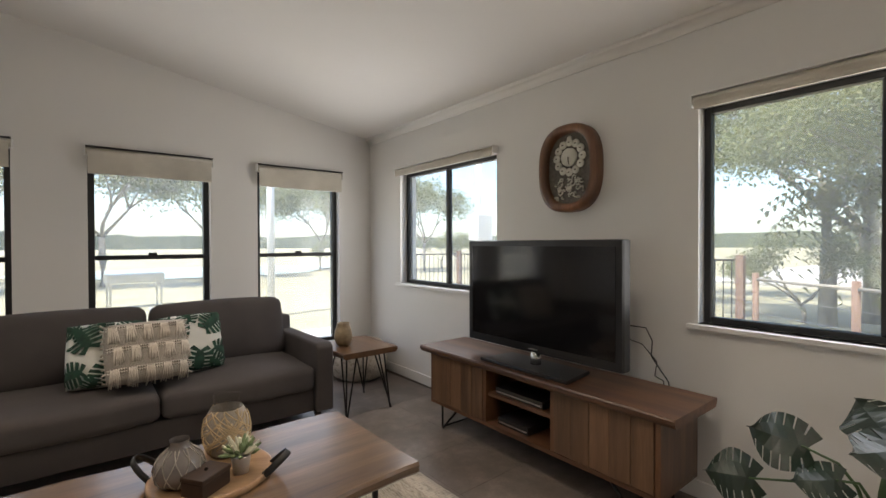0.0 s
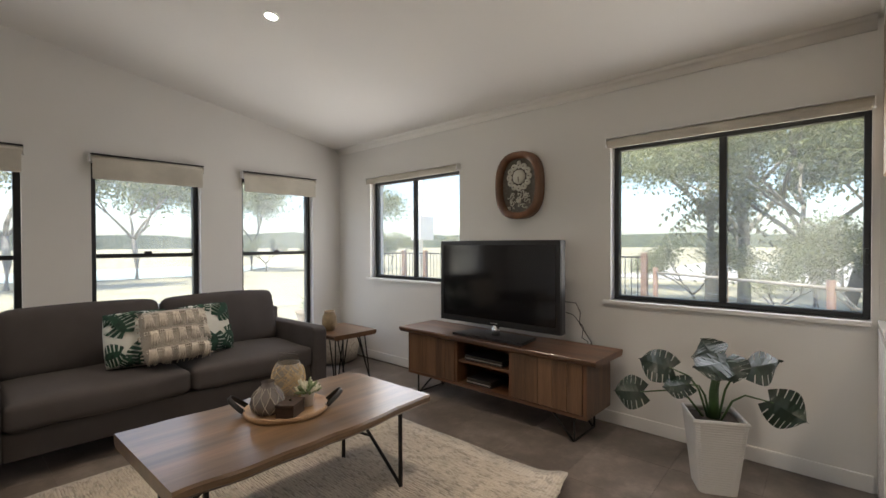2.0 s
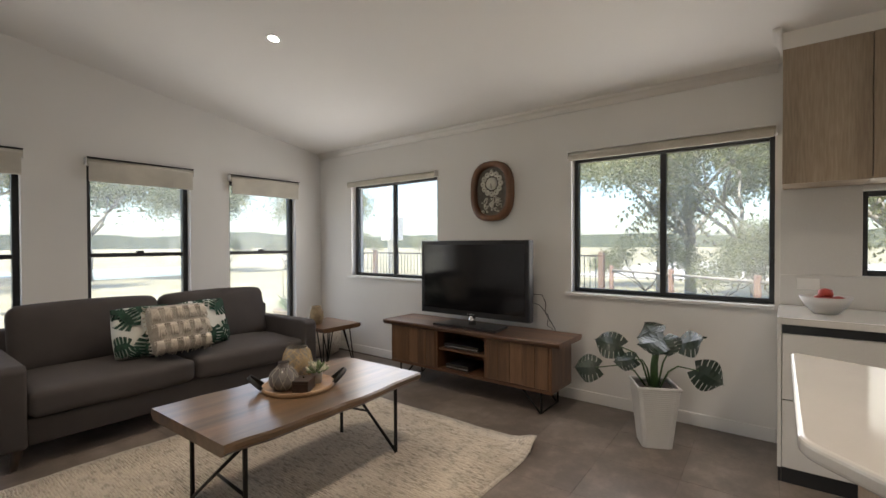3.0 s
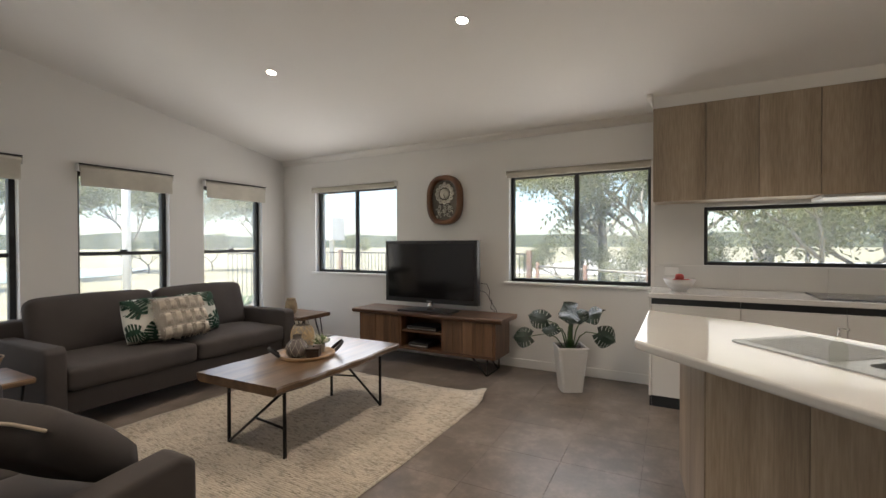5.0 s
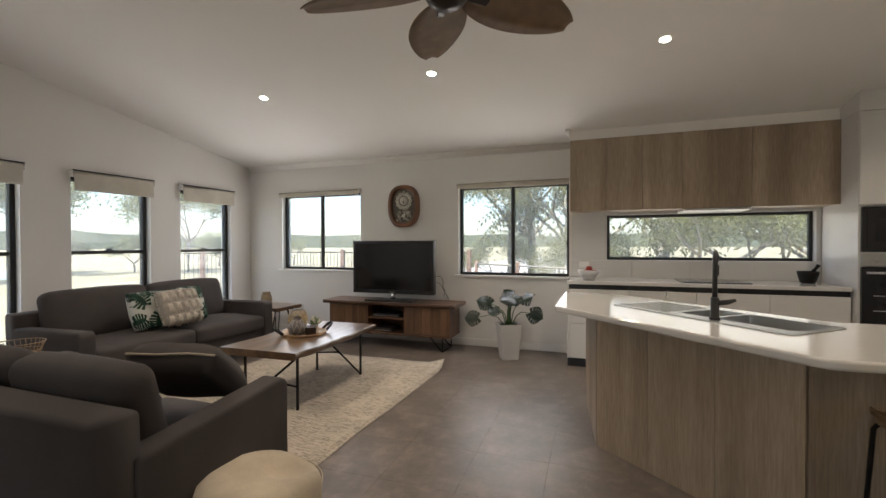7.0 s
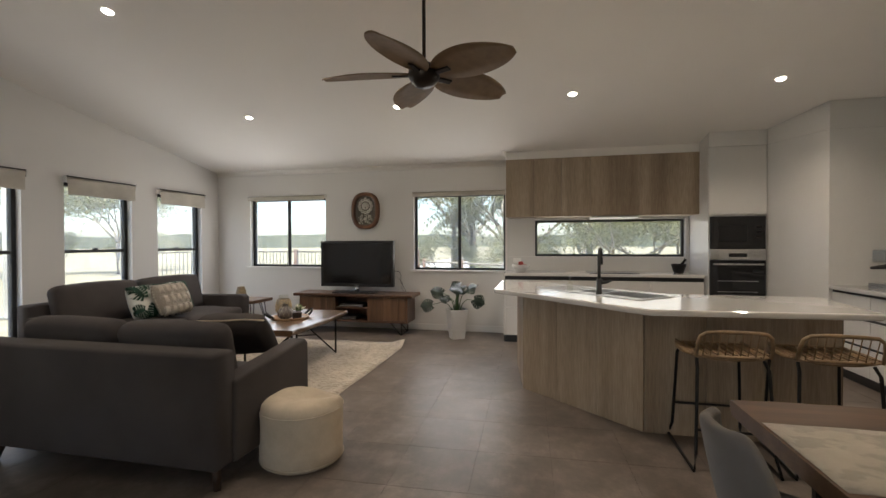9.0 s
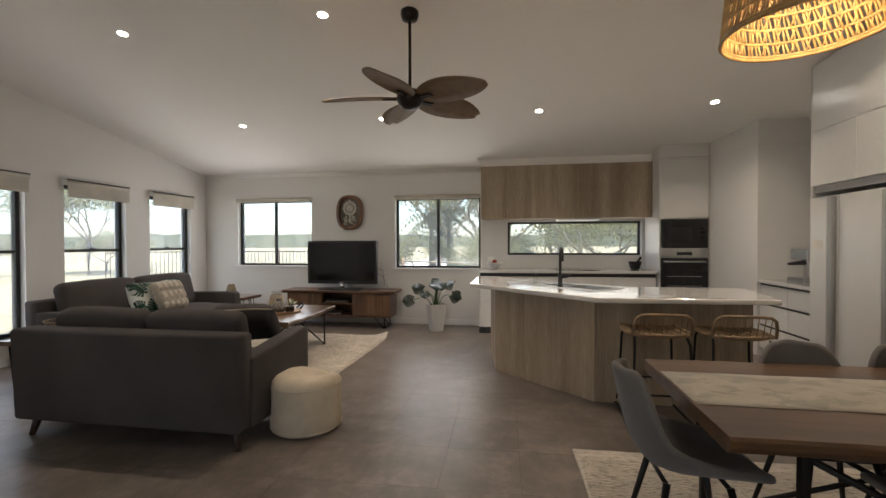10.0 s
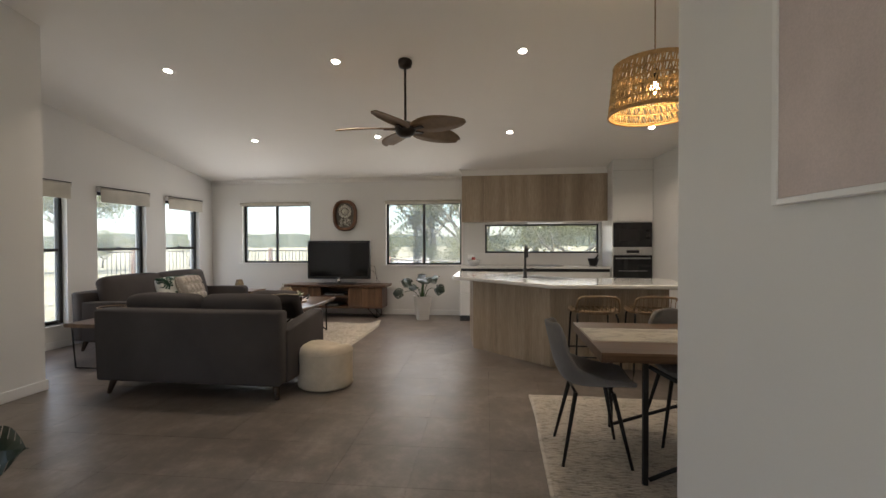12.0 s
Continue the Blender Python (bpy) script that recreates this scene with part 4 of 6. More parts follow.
for nm, z, lab, y0, y1, hh in (("disc_player", 0.397, "slim black disc player on the console shelf", -0.16, 0.22, 0.045), ("set_top_box", 0.205, "black set-top box in the console", -0.05, 0.2, 0.05)):
    p = thing(nm, (2.14, 2.605, z), 0, lab, "electronics")
    part("case", box(-0.12, 0.13, y0, y1, 0.002, hh, 0.004), M_TV, p)
    part("front_strip", box(-0.124, -0.12, y0 + 0.01, y1 - 0.01, hh * 0.35, hh * 0.5), M_STEEL, p)

tv = thing("television", (2.13, 2.585, 0.60), 0, "black flat-screen television on a glossy stand", "television")
part("casing", box(-0.02, 0.055, -0.588, 0.588, 0.092, 0.79, 0.012), M_TV, tv)
part("bezel", box(-0.026, -0.0205, -0.585, 0.585, 0.095, 0.787, 0.004), M_TV, tv)
part("screen", box(-0.0285, -0.0262, -0.548, 0.548, 0.145, 0.752), M_SCREEN, tv)
part("maker_badge", box(-0.0285, -0.0265, -0.035, 0.035, 0.112, 0.12), M_STEEL, tv)
part("rear_housing", box(0.055, 0.1, -0.4, 0.4, 0.18, 0.68, 0.02), M_TV, tv)
part("neck", lathe([(0.035, 0.02), (0.03, 0.1)], 16), M_CHROME, tv, smooth=True)
part("base", slab([(-0.15, -0.34), (0.12, -0.3), (0.12, 0.3), (-0.15, 0.34)], 0.0, 0.022, 0.006), M_TV, tv)
cbl = thing("power_cable", (0, 0, 0), 0, "thin black cables hanging behind the television", "cable")
part("lead", rod([(2.22, 2.04, 0.93), (2.27, 1.96, 0.92), (2.3, 1.94, 0.85), (2.33, 1.96, 0.76), (2.36, 1.92, 0.68), (2.42, 1.91, 0.615), (2.46, 1.9, 0.45)], 0.0035, 6), M_BLACK, cbl, smooth=True)
part("lead", rod([(2.22, 2.05, 0.86), (2.27, 1.98, 0.83), (2.31, 1.92, 0.74), (2.35, 1.95, 0.65), (2.43, 1.94, 0.61), (2.46, 1.94, 0.4)], 0.003, 6), M_BLACK, cbl, smooth=True)

# ---- clock ----
ck = thing("wall_clock", (WX, 2.59, 1.87), 0, "oval oak wall clock with ivory numerals and ornate scrollwork", "clock")


def oval(a, b, n=48, p=2.6):
    return [(math.copysign(abs(math.cos(t)) ** (2 / p), math.cos(t)) * a, math.copysign(abs(math.sin(t)) ** (2 / p), math.sin(t)) * b) for t in [i * 2 * math.pi / n for i in range(n)]]


def ring_body(o, i, d0, d1):
    b = bmesh.new()
    rr = []
    for k, (x0, sc) in enumerate(((-d0, 1.0), (-d1 * 0.75, 1.0), (-d1, 0.94), (-d1, 0.8), (-d1 * 0.7, 0.74), (-d0, 0.74))):
        rr.append([b.verts.new((x0, y * sc, z * (sc + (1 - sc) * 0.22))) for y, z in o])
    n = len(o)
    for a, c in zip(rr, rr[1:]):
        for k in range(n):
            b.faces.new((a[k], a[(k + 1) % n], c[(k + 1) % n], c[k]))
    return b


OV = oval(0.232, 0.292)
part("wooden_rim", ring_body(OV, None, 0.002, 0.085), M_CLOCKWOOD, ck, smooth=True)
b = bmesh.new()
b.faces.new([b.verts.new((-0.03, y * 0.76, z * 0.82)) for y, z in OV])
part("backing", b, M_CLOCKBACK, ck)
for k in range(12):
    a = k * math.pi / 6
    b = moved(lathe([(0.0, 0.0), (0.027, 0.0), (0.029, 0.006), (0.022, 0.012), (0.0, 0.013)], 14, cap=False), pose(-0.032, 0.1 * math.sin(a), 0.075 + 0.1 * math.cos(a), 0, -90, 0))
    sh = part("numeral_shield", b, M_FACE, ck, smooth=True)
    b = moved(box(-0.004, 0.004, -0.007, 0.007, 0.0125, 0.0145), pose(-0.032, 0.1 * math.sin(a), 0.075 + 0.1 * math.cos(a), 0, -90, 0))
    part("numeral_mark", b, M_CLOCKBACK, sh)
part("dial", moved(lathe([(0.0, 0.0), (0.062, 0.0), (0.06, 0.012), (0.0, 0.014)], 28, cap=False), pose(-0.034, 0, 0.075, 0, -90, 0)), M_FACE, ck, smooth=True)
part("hour_hand", moved(box(-0.003, 0.003, 0, 0.036, 0, 0.002), pose(-0.05, 0, 0.075, 0, -90, 0) @ pose(0, 0, 0, 0, 0, 90)), M_CLOCKBACK, ck)
part("minute_hand", moved(box(-0.002, 0.002, 0, 0.052, 0, 0.002), pose(-0.053, 0, 0.075, 0, -90, 0) @ pose(0, 0, 0, 0, 0, 100)), M_CLOCKBACK, ck)
b = bmesh.new()
rnd = random.Random(2)
for k in range(34):
    t0 = rnd.uniform(0, 6.28)
    cy, cz, r = rnd.uniform(-0.11, 0.11), rnd.uniform(-0.205, -0.055), rnd.uniform(0.01, 0.026)
    rod([(-0.038, cy + (r - 0.0018 * i) * math.cos(t0 + i * 0.5), cz + (r - 0.0018 * i) * math.sin(t0 + i * 0.5)) for i in range(12)], 0.005, 6, bm=b)
part("scroll_ornament", b, M_FACE, ck, "ivory scrollwork", True)
for z in (0.2, -0.14):
    part("pendulum_boss", moved(lathe([(0.0, 0.0), (0.02, 0.0), (0.016, 0.01), (0.0, 0.012)], 14, cap=False), pose(-0.033, 0, z, 0, -90, 0)), M_FACE, ck, smooth=True)


# ---- rugs ----
def rug(name, x0, x1, y0, y1, label, curl, seed, rows_along_y=True):
    r = thing(name, (0, 0, 0), 0, label, "rug")
    nx, ny = 40, 40
    b = bmesh.new()
    top, low = [], []
    for i in range(nx + 1):
        ta, tb = [], []
        for j in range(ny + 1):
            x, y = x0 + (x1 - x0) * i / nx, y0 + (y1 - y0) * j / ny
            wx = 0.02 * noise.noise(Vector((y * 1.5, seed, 0))) * (1 if i in (0, nx) else 0)
            wy = 0.02 * noise.noise(Vector((x * 1.5, seed + 7, 0))) * (1 if j in (0, ny) else 0)
            k = math.exp(-((x - x1) ** 2 + (y - y0) ** 2) / 0.02) * curl
            h = 0.011 + 0.002 * noise.noise(Vector((x * 7, y * 7, seed)))
            ta.append(b.verts.new((x + wx - 0.4 * k, y + wy + 0.4 * k, h + k)))
            tb.append(b.verts.new((x + wx - 0.4 * k, y + wy + 0.4 * k, 0.002 + k * 0.9)))
        top.append(ta)
        low.append(tb)
    for i in range(nx):
        for j in range(ny):
            b.faces.new((top[i][j], top[i + 1][j], top[i + 1][j + 1], top[i][j + 1]))
    for i in range(nx):
        for j in (0, ny):
            b.faces.new((top[i][j], top[i + 1][j], low[i + 1][j], low[i][j]))
    for j in range(ny):
        for i in (0, nx):
            b.faces.new((top[i][j], top[i][j + 1], low[i][j + 1], low[i][j]))
    part("field", b, M_JUTE, r, smooth=True)
    cords = bmesh.new()
    nrow = int((x1 - x0) / 0.0165)
    rnd = random.Random(seed)
    for i in range(nrow):
        x = x0 + (x1 - x0 - 0.12) * (i + 0.5) / nrow
        pts = []
        m = 46
        for j in range(m + 1):
            y = y0 + 0.02 + (y1 - y0 - 0.04) * j / m
            pts.append((x + 0.004 * (j % 2) + rnd.uniform(-0.003, 0.003), y, 0.0085 + 0.002 * ((i + j) % 2)))
        rod(pts, rnd.uniform(0.0068, 0.0085), 4, bm=cords)
    tagged(part("cord_weave", cords, M_JUTE2, r, "ribs of thick natural jute cord", True), kind="stuff")
    return r


rug("jute_rug", -0.98, 1.50, 1.60, 3.72, "woven natural jute rug under the coffee table with a lifted corner", 0.065, 1)
rug("dining_rug", -3.75, -1.73, -2.95, -0.575, "woven natural jute rug under the dining table", 0.0, 5)


# ---- monstera ----
def monstera(at, stems, label, square=True):
    m = thing("monstera_plant", at, 0, label, "plant")
    if square:
        b = bmesh.new()
        rings = []
        N = 60
        for i in range(N + 1):
            t = i / N
            s = 0.095 + 0.04 * t + 0.002 * (i % 2)
            r = 0.03
            ring = []
            for q in range(4):
                cx, cy = ((1, 1), (-1, 1), (-1, -1), (1, -1))[q]
                for e in (0, 45, 90):
                    a = radians(q * 90 + e)
                    ring.append(b.verts.new((cx * (s - r) + r * math.cos(a), cy * (s - r) + r * math.sin(a), 0.405 * t)))
            rings.append(ring)
        for a, c in zip(rings, rings[1:]):
            for k in range(12):
                b.faces.new((a[k], a[(k + 1) % 12], c[(k + 1) % 12], c[k]))
        b.faces.new(rings[0])
        part("pot", moved(b, pose(0, 0, 0, 0, 0, 27)), M_POT, m, "ribbed white square pot")
        part("pot_rim", moved(rod([(0.128 * x, 0.128 * y, 0.402) for x, y in ((1, 1), (-1, 1), (-1, -1), (1, -1))], 0.012, 6, True), pose(0, 0, 0, 0, 0, 27)), M_POT, m)
        part("soil", moved(box(-0.115, 0.115, -0.115, 0.115, 0.35, 0.385), pose(0, 0, 0, 0, 0, 27)), M_SOIL, m)
        base = Vector((0, 0, 0.38))
        part("trunk", rod([base, base + Vector((0.0, 0.0, 0.15)), base + Vector((0.01, -0.01, 0.3))], [0.028, 0.024, 0.012], 10), M_STEM, m, smooth=True)
    else:
        part("pot", lathe([(0.13, 0), (0.17, 0.3), (0.16, 0.3), (0.15, 0.26), (0.0, 0.26)], 28, cap=False), M_POT, m, smooth=True)
        base = Vector((0, 0, 0.26))
    for tip, size, way, face in stems:
        tip, way, face = Vector(tip), Vector(way).normalized(), Vector(face)
        side = way.cross(face).normalized()
        face = side.cross(way)
        turn_ = Matrix((side, way, face)).transposed().to_4x4()
        root_ = tip - way * size * 0.35
        midp = base.lerp(root_, 0.55) + Vector((0, 0, 0.08))
        st_ = part("stem", rod([base + Vector((tip.x * 0.08, tip.y * 0.08, -0.02)), base.lerp(midp, 0.6) + Vector((0, 0, 0.02)), midp, root_], [0.007, 0.006, 0.005, 0.004], 7), M_STEM, m, smooth=True)
        lf = part("leaf", moved(leaf_shape(size), Matrix.Translation(root_) @ turn_), M_LEAF, st_)
        lf.modifiers.new("thick", "SOLIDIFY").thickness = 0.0015
    return m


monstera((2.02, 1.02, 0), [
    ((-0.12, 0.42, 0.47), 0.17, (-0.2, 0.9, -0.1), (-1, -0.1, 0.5)),
    ((-0.1, 0.27, 0.66), 0.185, (-0.3, 0.85, 0.2), (-0.9, -0.2, 0.8)),
    ((-0.08, 0.0, 0.70), 0.19, (-0.5, 0.5, -0.1), (-0.7, 0.1, 1.0)),
    ((-0.05, -0.08, 0.68), 0.17, (-0.6, -0.3, -0.5), (-0.9, 0.1, 0.5)),
    ((0.0, -0.22, 0.72), 0.185, (-0.1, -0.8, 0.35), (-0.6, 0.0, 1.0)),
    ((-0.08, -0.33, 0.53), 0.17, (-0.1, -0.9, -0.4), (-1, 0.1, 0.3)),
    ((-0.15, 0.15, 0.57), 0.14, (-0.4, 0.8, -0.2), (-0.7, 0.0, 1.0)),
    ((0.14, 0.06, 0.74), 0.17, (0.5, 0.4, 0.3), (-0.8, 0.1, 0.6)),
], "artificial monstera with split leaves in a ribbed white square pot")
monstera((-3.98, 2.5, 0), [
    ((0.13, -0.46, 0.36), 0.2, (0.55, -0.7, -0.1), (-0.6, -0.6, 0.7)),
    ((-0.3, -0.1, 0.62), 0.22, (-0.7, -0.1, 0.0), (-0.5, -0.6, 0.8)),
    ((0.0, 0.35, 0.6), 0.2, (0.1, 0.9, 0.1), (-0.5, -0.4, 0.8)),
], "leafy monstera in a round white pot beside the hall", False)


# ---- kitchen ----
def unit(name, label, category, at=(0, 0, 0), group=""):
    return thing(name, at, 0, label, category, group)


# wall units
UY0, UY1, UX, UZ0, UZ1 = -2.14, 0.335, 2.12, 1.715, 2.515
CUTS = (UY0, -1.425, -0.80, -0.42, -0.06, UY1)
for a, b_ in zip(CUTS, CUTS[1:]):
    u = unit("wall_cabinet", "oak-look laminate overhead kitchen cabinet", "cabinet", group="overhead cabinets")
    part("body", box(UX + 0.02, WX - 0.002, a + 0.001, b_ - 0.001, UZ0, UZ1, 0.001, 1), M_OAK, u)
    part("door", box(UX, UX + 0.0185, a + 0.0018, b_ - 0.0018, UZ0 - 0.004, UZ1 - 0.002, 0.0015, 1), M_OAK, u)
structure("bulkhead", box(UX + 0.03, WX - 0.002, UY0, UY1, UZ1 + 0.001, CZ0 + SLOPE * (WX - UX) + 0.02), M_CEIL, "white plaster bulkhead above the overhead cabinets", "bulkhead")
cove("cornice_kitchen_end", ((UX - 0.04, UY1 + 0.002, UZ1 + 0.1), (WX - 0.003, UY1 + 0.002, UZ1 + 0.1), (0, 1, 0)), 0.045)
rh = unit("rangehood", "slim white slide-out rangehood under the overhead cabinets", "rangehood")
part("body", box(UX + 0.03, WX - 0.05, -1.42, -0.81, UZ0 - 0.032, UZ0 - 0.005, 0.003), M_TRIM, rh)
part("visor", box(UX - 0.03, UX + 0.028, -1.42, -0.81, UZ0 - 0.03, UZ0 - 0.008, 0.004), M_STEEL, rh)

# splashback of large white tiles round the long window
sb = unit("splashback", "glossy white tiled splashback round the long window", "splashback")
sb["kind"] = "structure"
def wtile(y0, y1, z0, z1):
    part("tile", box(WX - 0.008, WX - 0.0005, y0 + 0.001, y1 - 0.001, z0 + 0.001, z1 - 0.001, 0.001, 1), M_WHITE, sb)
for y0, y1 in ((-2.13, -1.53), (-1.53, -0.93), (-0.93, -0.33), (-0.33, 0.345)):
    wtile(y0, y1, 0.945, 1.146)
wtile(-0.056, 0.345, 1.148, 1.712)
wtile(-2.13, -2.094, 1.148, 1.712)
wtile(-2.094, -0.056, 1.684, 1.712)

# base units under the back bench
BX, BT = 1.86, 0.945
for i in range(4):
    a, b_ = -2.12 + 0.6125 * i, -2.12 + 0.6125 * (i + 1)
    u = unit("base_cabinet", "white gloss base cabinet with a dark finger rail", "cabinet", group="base cabinets")
    part("body", box(BX + 0.045, WX - 0.002, a + 0.001, b_ - 0.001, 0.1, 0.905, 0.001, 1), M_WHITE, u)
    part("kick_board", box(BX + 0.07, BX + 0.08, a, b_, 0.0, 0.0995), M_BLACK, u)
    part("finger_rail", box(BX + 0.03, BX + 0.044, a + 0.001, b_ - 0.001, 0.855, 0.904), M_BLACK, u)
    for z0, z1 in ((0.104, 0.48), (0.486, 0.852)):
        part("drawer_front", box(BX + 0.02, BX + 0.0435, a + 0.002, b_ - 0.002, z0, z1, 0.002, 1), M_WHITE, u)
ep = unit("end_panel", "white gloss cabinet end panel", "panel")
part("panel", box(BX + 0.02, WX - 0.018, 0.331, 0.349, 0.1, 0.905, 0.001, 1), M_WHITE, ep)
part("kick_board", box(BX + 0.07, WX - 0.03, 0.332, 0.346, 0.0, 0.0995), M_BLACK, ep)
wt = unit("worktop", "white quartz worktop along the wall", "worktop")
part("slab", box(BX, WX - 0.009, -2.12, 0.352, 0.906, BT, 0.004), M_QUARTZ, wt)
hob = unit("cooktop", "black glass induction cooktop set on the worktop", "cooktop", (2.2, -1.08, BT))
part("glass", box(-0.24, 0.24, -0.31, 0.31, 0.0, 0.007, 0.002), M_OVENGLASS, hob)
for x, y in ((-0.1, -0.16), (0.11, -0.16), (-0.1, 0.16), (0.11, 0.16)):
    part("zone_ring", moved(rod([(0.085 * math.cos(i * 0.2618), 0.085 * math.sin(i * 0.2618), 0.0072) for i in range(24)], 0.0015, 4, True), pose(x, y, 0)), M_PLASTIC, hob)
fbw = unit("fruit_bowl", "white ceramic bowl with red fruit on the worktop", "bowl", (2.18, 0.13, BT))
part("bowl", lathe([(0.05, 0), (0.06, 0.006), (0.1, 0.05), (0.125, 0.1), (0.119, 0.1), (0.09, 0.05), (0.05, 0.016), (0.0, 0.014)], 28, cap=False), M_POT, fbw, smooth=True)
for i, (x, y, z) in enumerate(((0.02, 0.02, 0.075), (-0.05, 0.0, 0.07), (0.0, -0.055, 0.072), (0.0, 0.0, 0.115))):
    fr = unit("apple", "red apple in the fruit bowl", "apple", (2.18 + x, 0.13 + y, BT + z - 0.035), "apples")
    part("fruit", lathe([(0.008, 0.004), (0.026, 0.006), (0.037, 0.032), (0.032, 0.058), (0.012, 0.066), (0.003, 0.06)], 16), M_RED, fr, smooth=True)
mp = unit("mortar", "dark stone mortar and pestle on the worktop", "mortar", (2.25, -1.93, BT))
part("bowl", lathe([(0.05, 0), (0.065, 0.01), (0.09, 0.1), (0.092, 0.12), (0.08, 0.118), (0.06, 0.05), (0.0, 0.03)], 22, cap=False), M_IRON, mp, smooth=True)
part("pestle", rod([(0.0, 0.0, 0.06), (-0.03, -0.06, 0.16), (-0.035, -0.075, 0.185)], [0.024, 0.014, 0.02], 10), M_IRON, mp, smooth=True)
so = unit("power_outlet", "white double power outlet on the splashback", "outlet", (WX - 0.008, 0.2, 1.09))
part("plate", box(-0.008, 0.0, -0.058, 0.058, -0.036, 0.036, 0.003), M_TRIM, so)

# oven tower and corner pantry
TY0, TY1, TX = -2.76, -2.135, 1.79
ot = unit("oven_tower", "tall white cabinet that houses the microwave and oven", "cabinet")
part("body", box(TX + 0.02, WX - 0.002, TY0, TY1, 0.0, 2.5, 0.001, 1), M_WHITE, ot)
for z0, z1 in ((0.1, 0.62), (1.68, 2.46)):
    part("door", box(TX, TX + 0.0185, TY0 + 0.003, TY1 - 0.003, z0, z1, 0.002, 1), M_WHITE, ot)
part("filler", box(TX, TX + 0.0185, TY0 + 0.003, TY1 - 0.003, 1.252, 1.262), M_WHITE, ot)
tc0, tc1 = TY0 + 0.015, TY1 - 0.015
mw = unit("microwave", "built-in black microwave oven with steel trim", "microwave")
part("body", box(TX - 0.006, TX + 0.0185, tc0, tc1, 1.265, 1.66, 0.003), M_OVENGLASS, mw)
part("door_glass", box(TX - 0.012, TX - 0.0065, tc0 + 0.14, tc1 - 0.035, 1.3, 1.62, 0.002), M_OVENGLASS, mw)
part("window", box(TX - 0.0135, TX - 0.0125, tc0 + 0.2, tc1 - 0.09, 1.36, 1.55), M_TV, mw)
for i in range(3):
    part("button", box(TX - 0.009, TX - 0.0062, tc0 + 0.04, tc0 + 0.1, 1.4 + 0.06 * i, 1.425 + 0.06 * i, 0.001, 1), M_IRON, mw)
ov = unit("oven", "built-in stainless steel oven with a dark glass door", "oven")
part("control_panel", box(TX - 0.01, TX + 0.0185, tc0, tc1, 1.14, 1.25, 0.003), M_STEEL, ov)
part("display", box(TX - 0.0125, TX - 0.0105, tc0 + 0.2, tc1 - 0.2, 1.17, 1.215), M_OVENGLASS, ov)
for y in (tc0 + 0.1, tc1 - 0.1):
    part("knob", moved(lathe([(0.018, 0), (0.016, 0.022)], 16), pose(TX - 0.011, y, 1.193, 0, -90, 0)), M_STEEL, ov, smooth=True)
part("door", box(TX - 0.014, TX + 0.0185, tc0, tc1, 0.63, 1.133, 0.003), M_OVENGLASS, ov)
part("handle", rod([(TX - 0.014, tc0 + 0.04, 1.085), (TX - 0.05, tc0 + 0.04, 1.085), (TX - 0.05, tc1 - 0.04, 1.085), (TX - 0.014, tc1 - 0.04, 1.085)], 0.011, 8), M_STEEL, ov, smooth=True)
for z in (0.75, 0.88):
    part("rack", box(TX - 0.0155, TX - 0.0145, tc0 + 0.08, tc1 - 0.08, z, z + 0.006), M_PLASTIC, ov)
pa = unit("corner_pantry", "angled white corner pantry with a tall door", "cabinet")
P0, P1 = (1.79, -2.765), (1.13, -3.03)
part("body", slab([P0, (WX - 0.002, -2.765), (WX - 0.002, -3.618), (1.13, -3.618), P1], 0.0, 2.5), M_WHITE, pa)
L_ = math.hypot(P1[0] - P0[0], P1[1] - P0[1])
ang = math.degrees(math.atan2(P1[1] - P0[1], P1[0] - P0[0]))
dr = part("door", moved(box(0.01, L_ - 0.01, -0.024, -0.003, 0.1, 2.44, 0.002, 1), pose(P0[0], P0[1], 0, 0, 0, ang) @ Matrix.Diagonal((1, -1, 1, 1))), M_WHITE, pa)
part("handle", moved(rod([(L_ - 0.07, 0.024, 0.93), (L_ - 0.07, 0.055, 0.95), (L_ - 0.07, 0.055, 1.17), (L_ - 0.07, 0.024, 1.19)], 0.007, 8), pose(P0[0], P0[1], 0, 0, 0, ang)), M_BLACK, dr, "black bar handle", True)



def up_to_ceiling(outline, z0):
    b = bmesh.new()
    lo = [b.verts.new((x, y, z0)) for x, y in outline]
    hi = [b.verts.new((x, y, ceil_z(x) + 0.03)) for x, y in outline]
    n = len(outline)
    b.faces.new(lo[::-1])
    b.faces.new(hi)
    for i in range(n):
        b.faces.new((lo[i], lo[(i + 1) % n], hi[(i + 1) % n], hi[i]))
    return b


structure("bulkhead_tower", up_to_ceiling([(TX + 0.004, TY1), (WX - 0.002, TY1), (WX - 0.002, TY0), (TX + 0.004, TY0)], 2.502), M_WHITE, "white filler from the oven tower to the ceiling", "bulkhead")
structure("bulkhead_pantry", up_to_ceiling([P0, (WX - 0.002, -2.765), (WX - 0.002, -3.616), (1.13, -3.616), P1], 2.502), M_WHITE, "white filler from the pantry to the ceiling", "bulkhead")

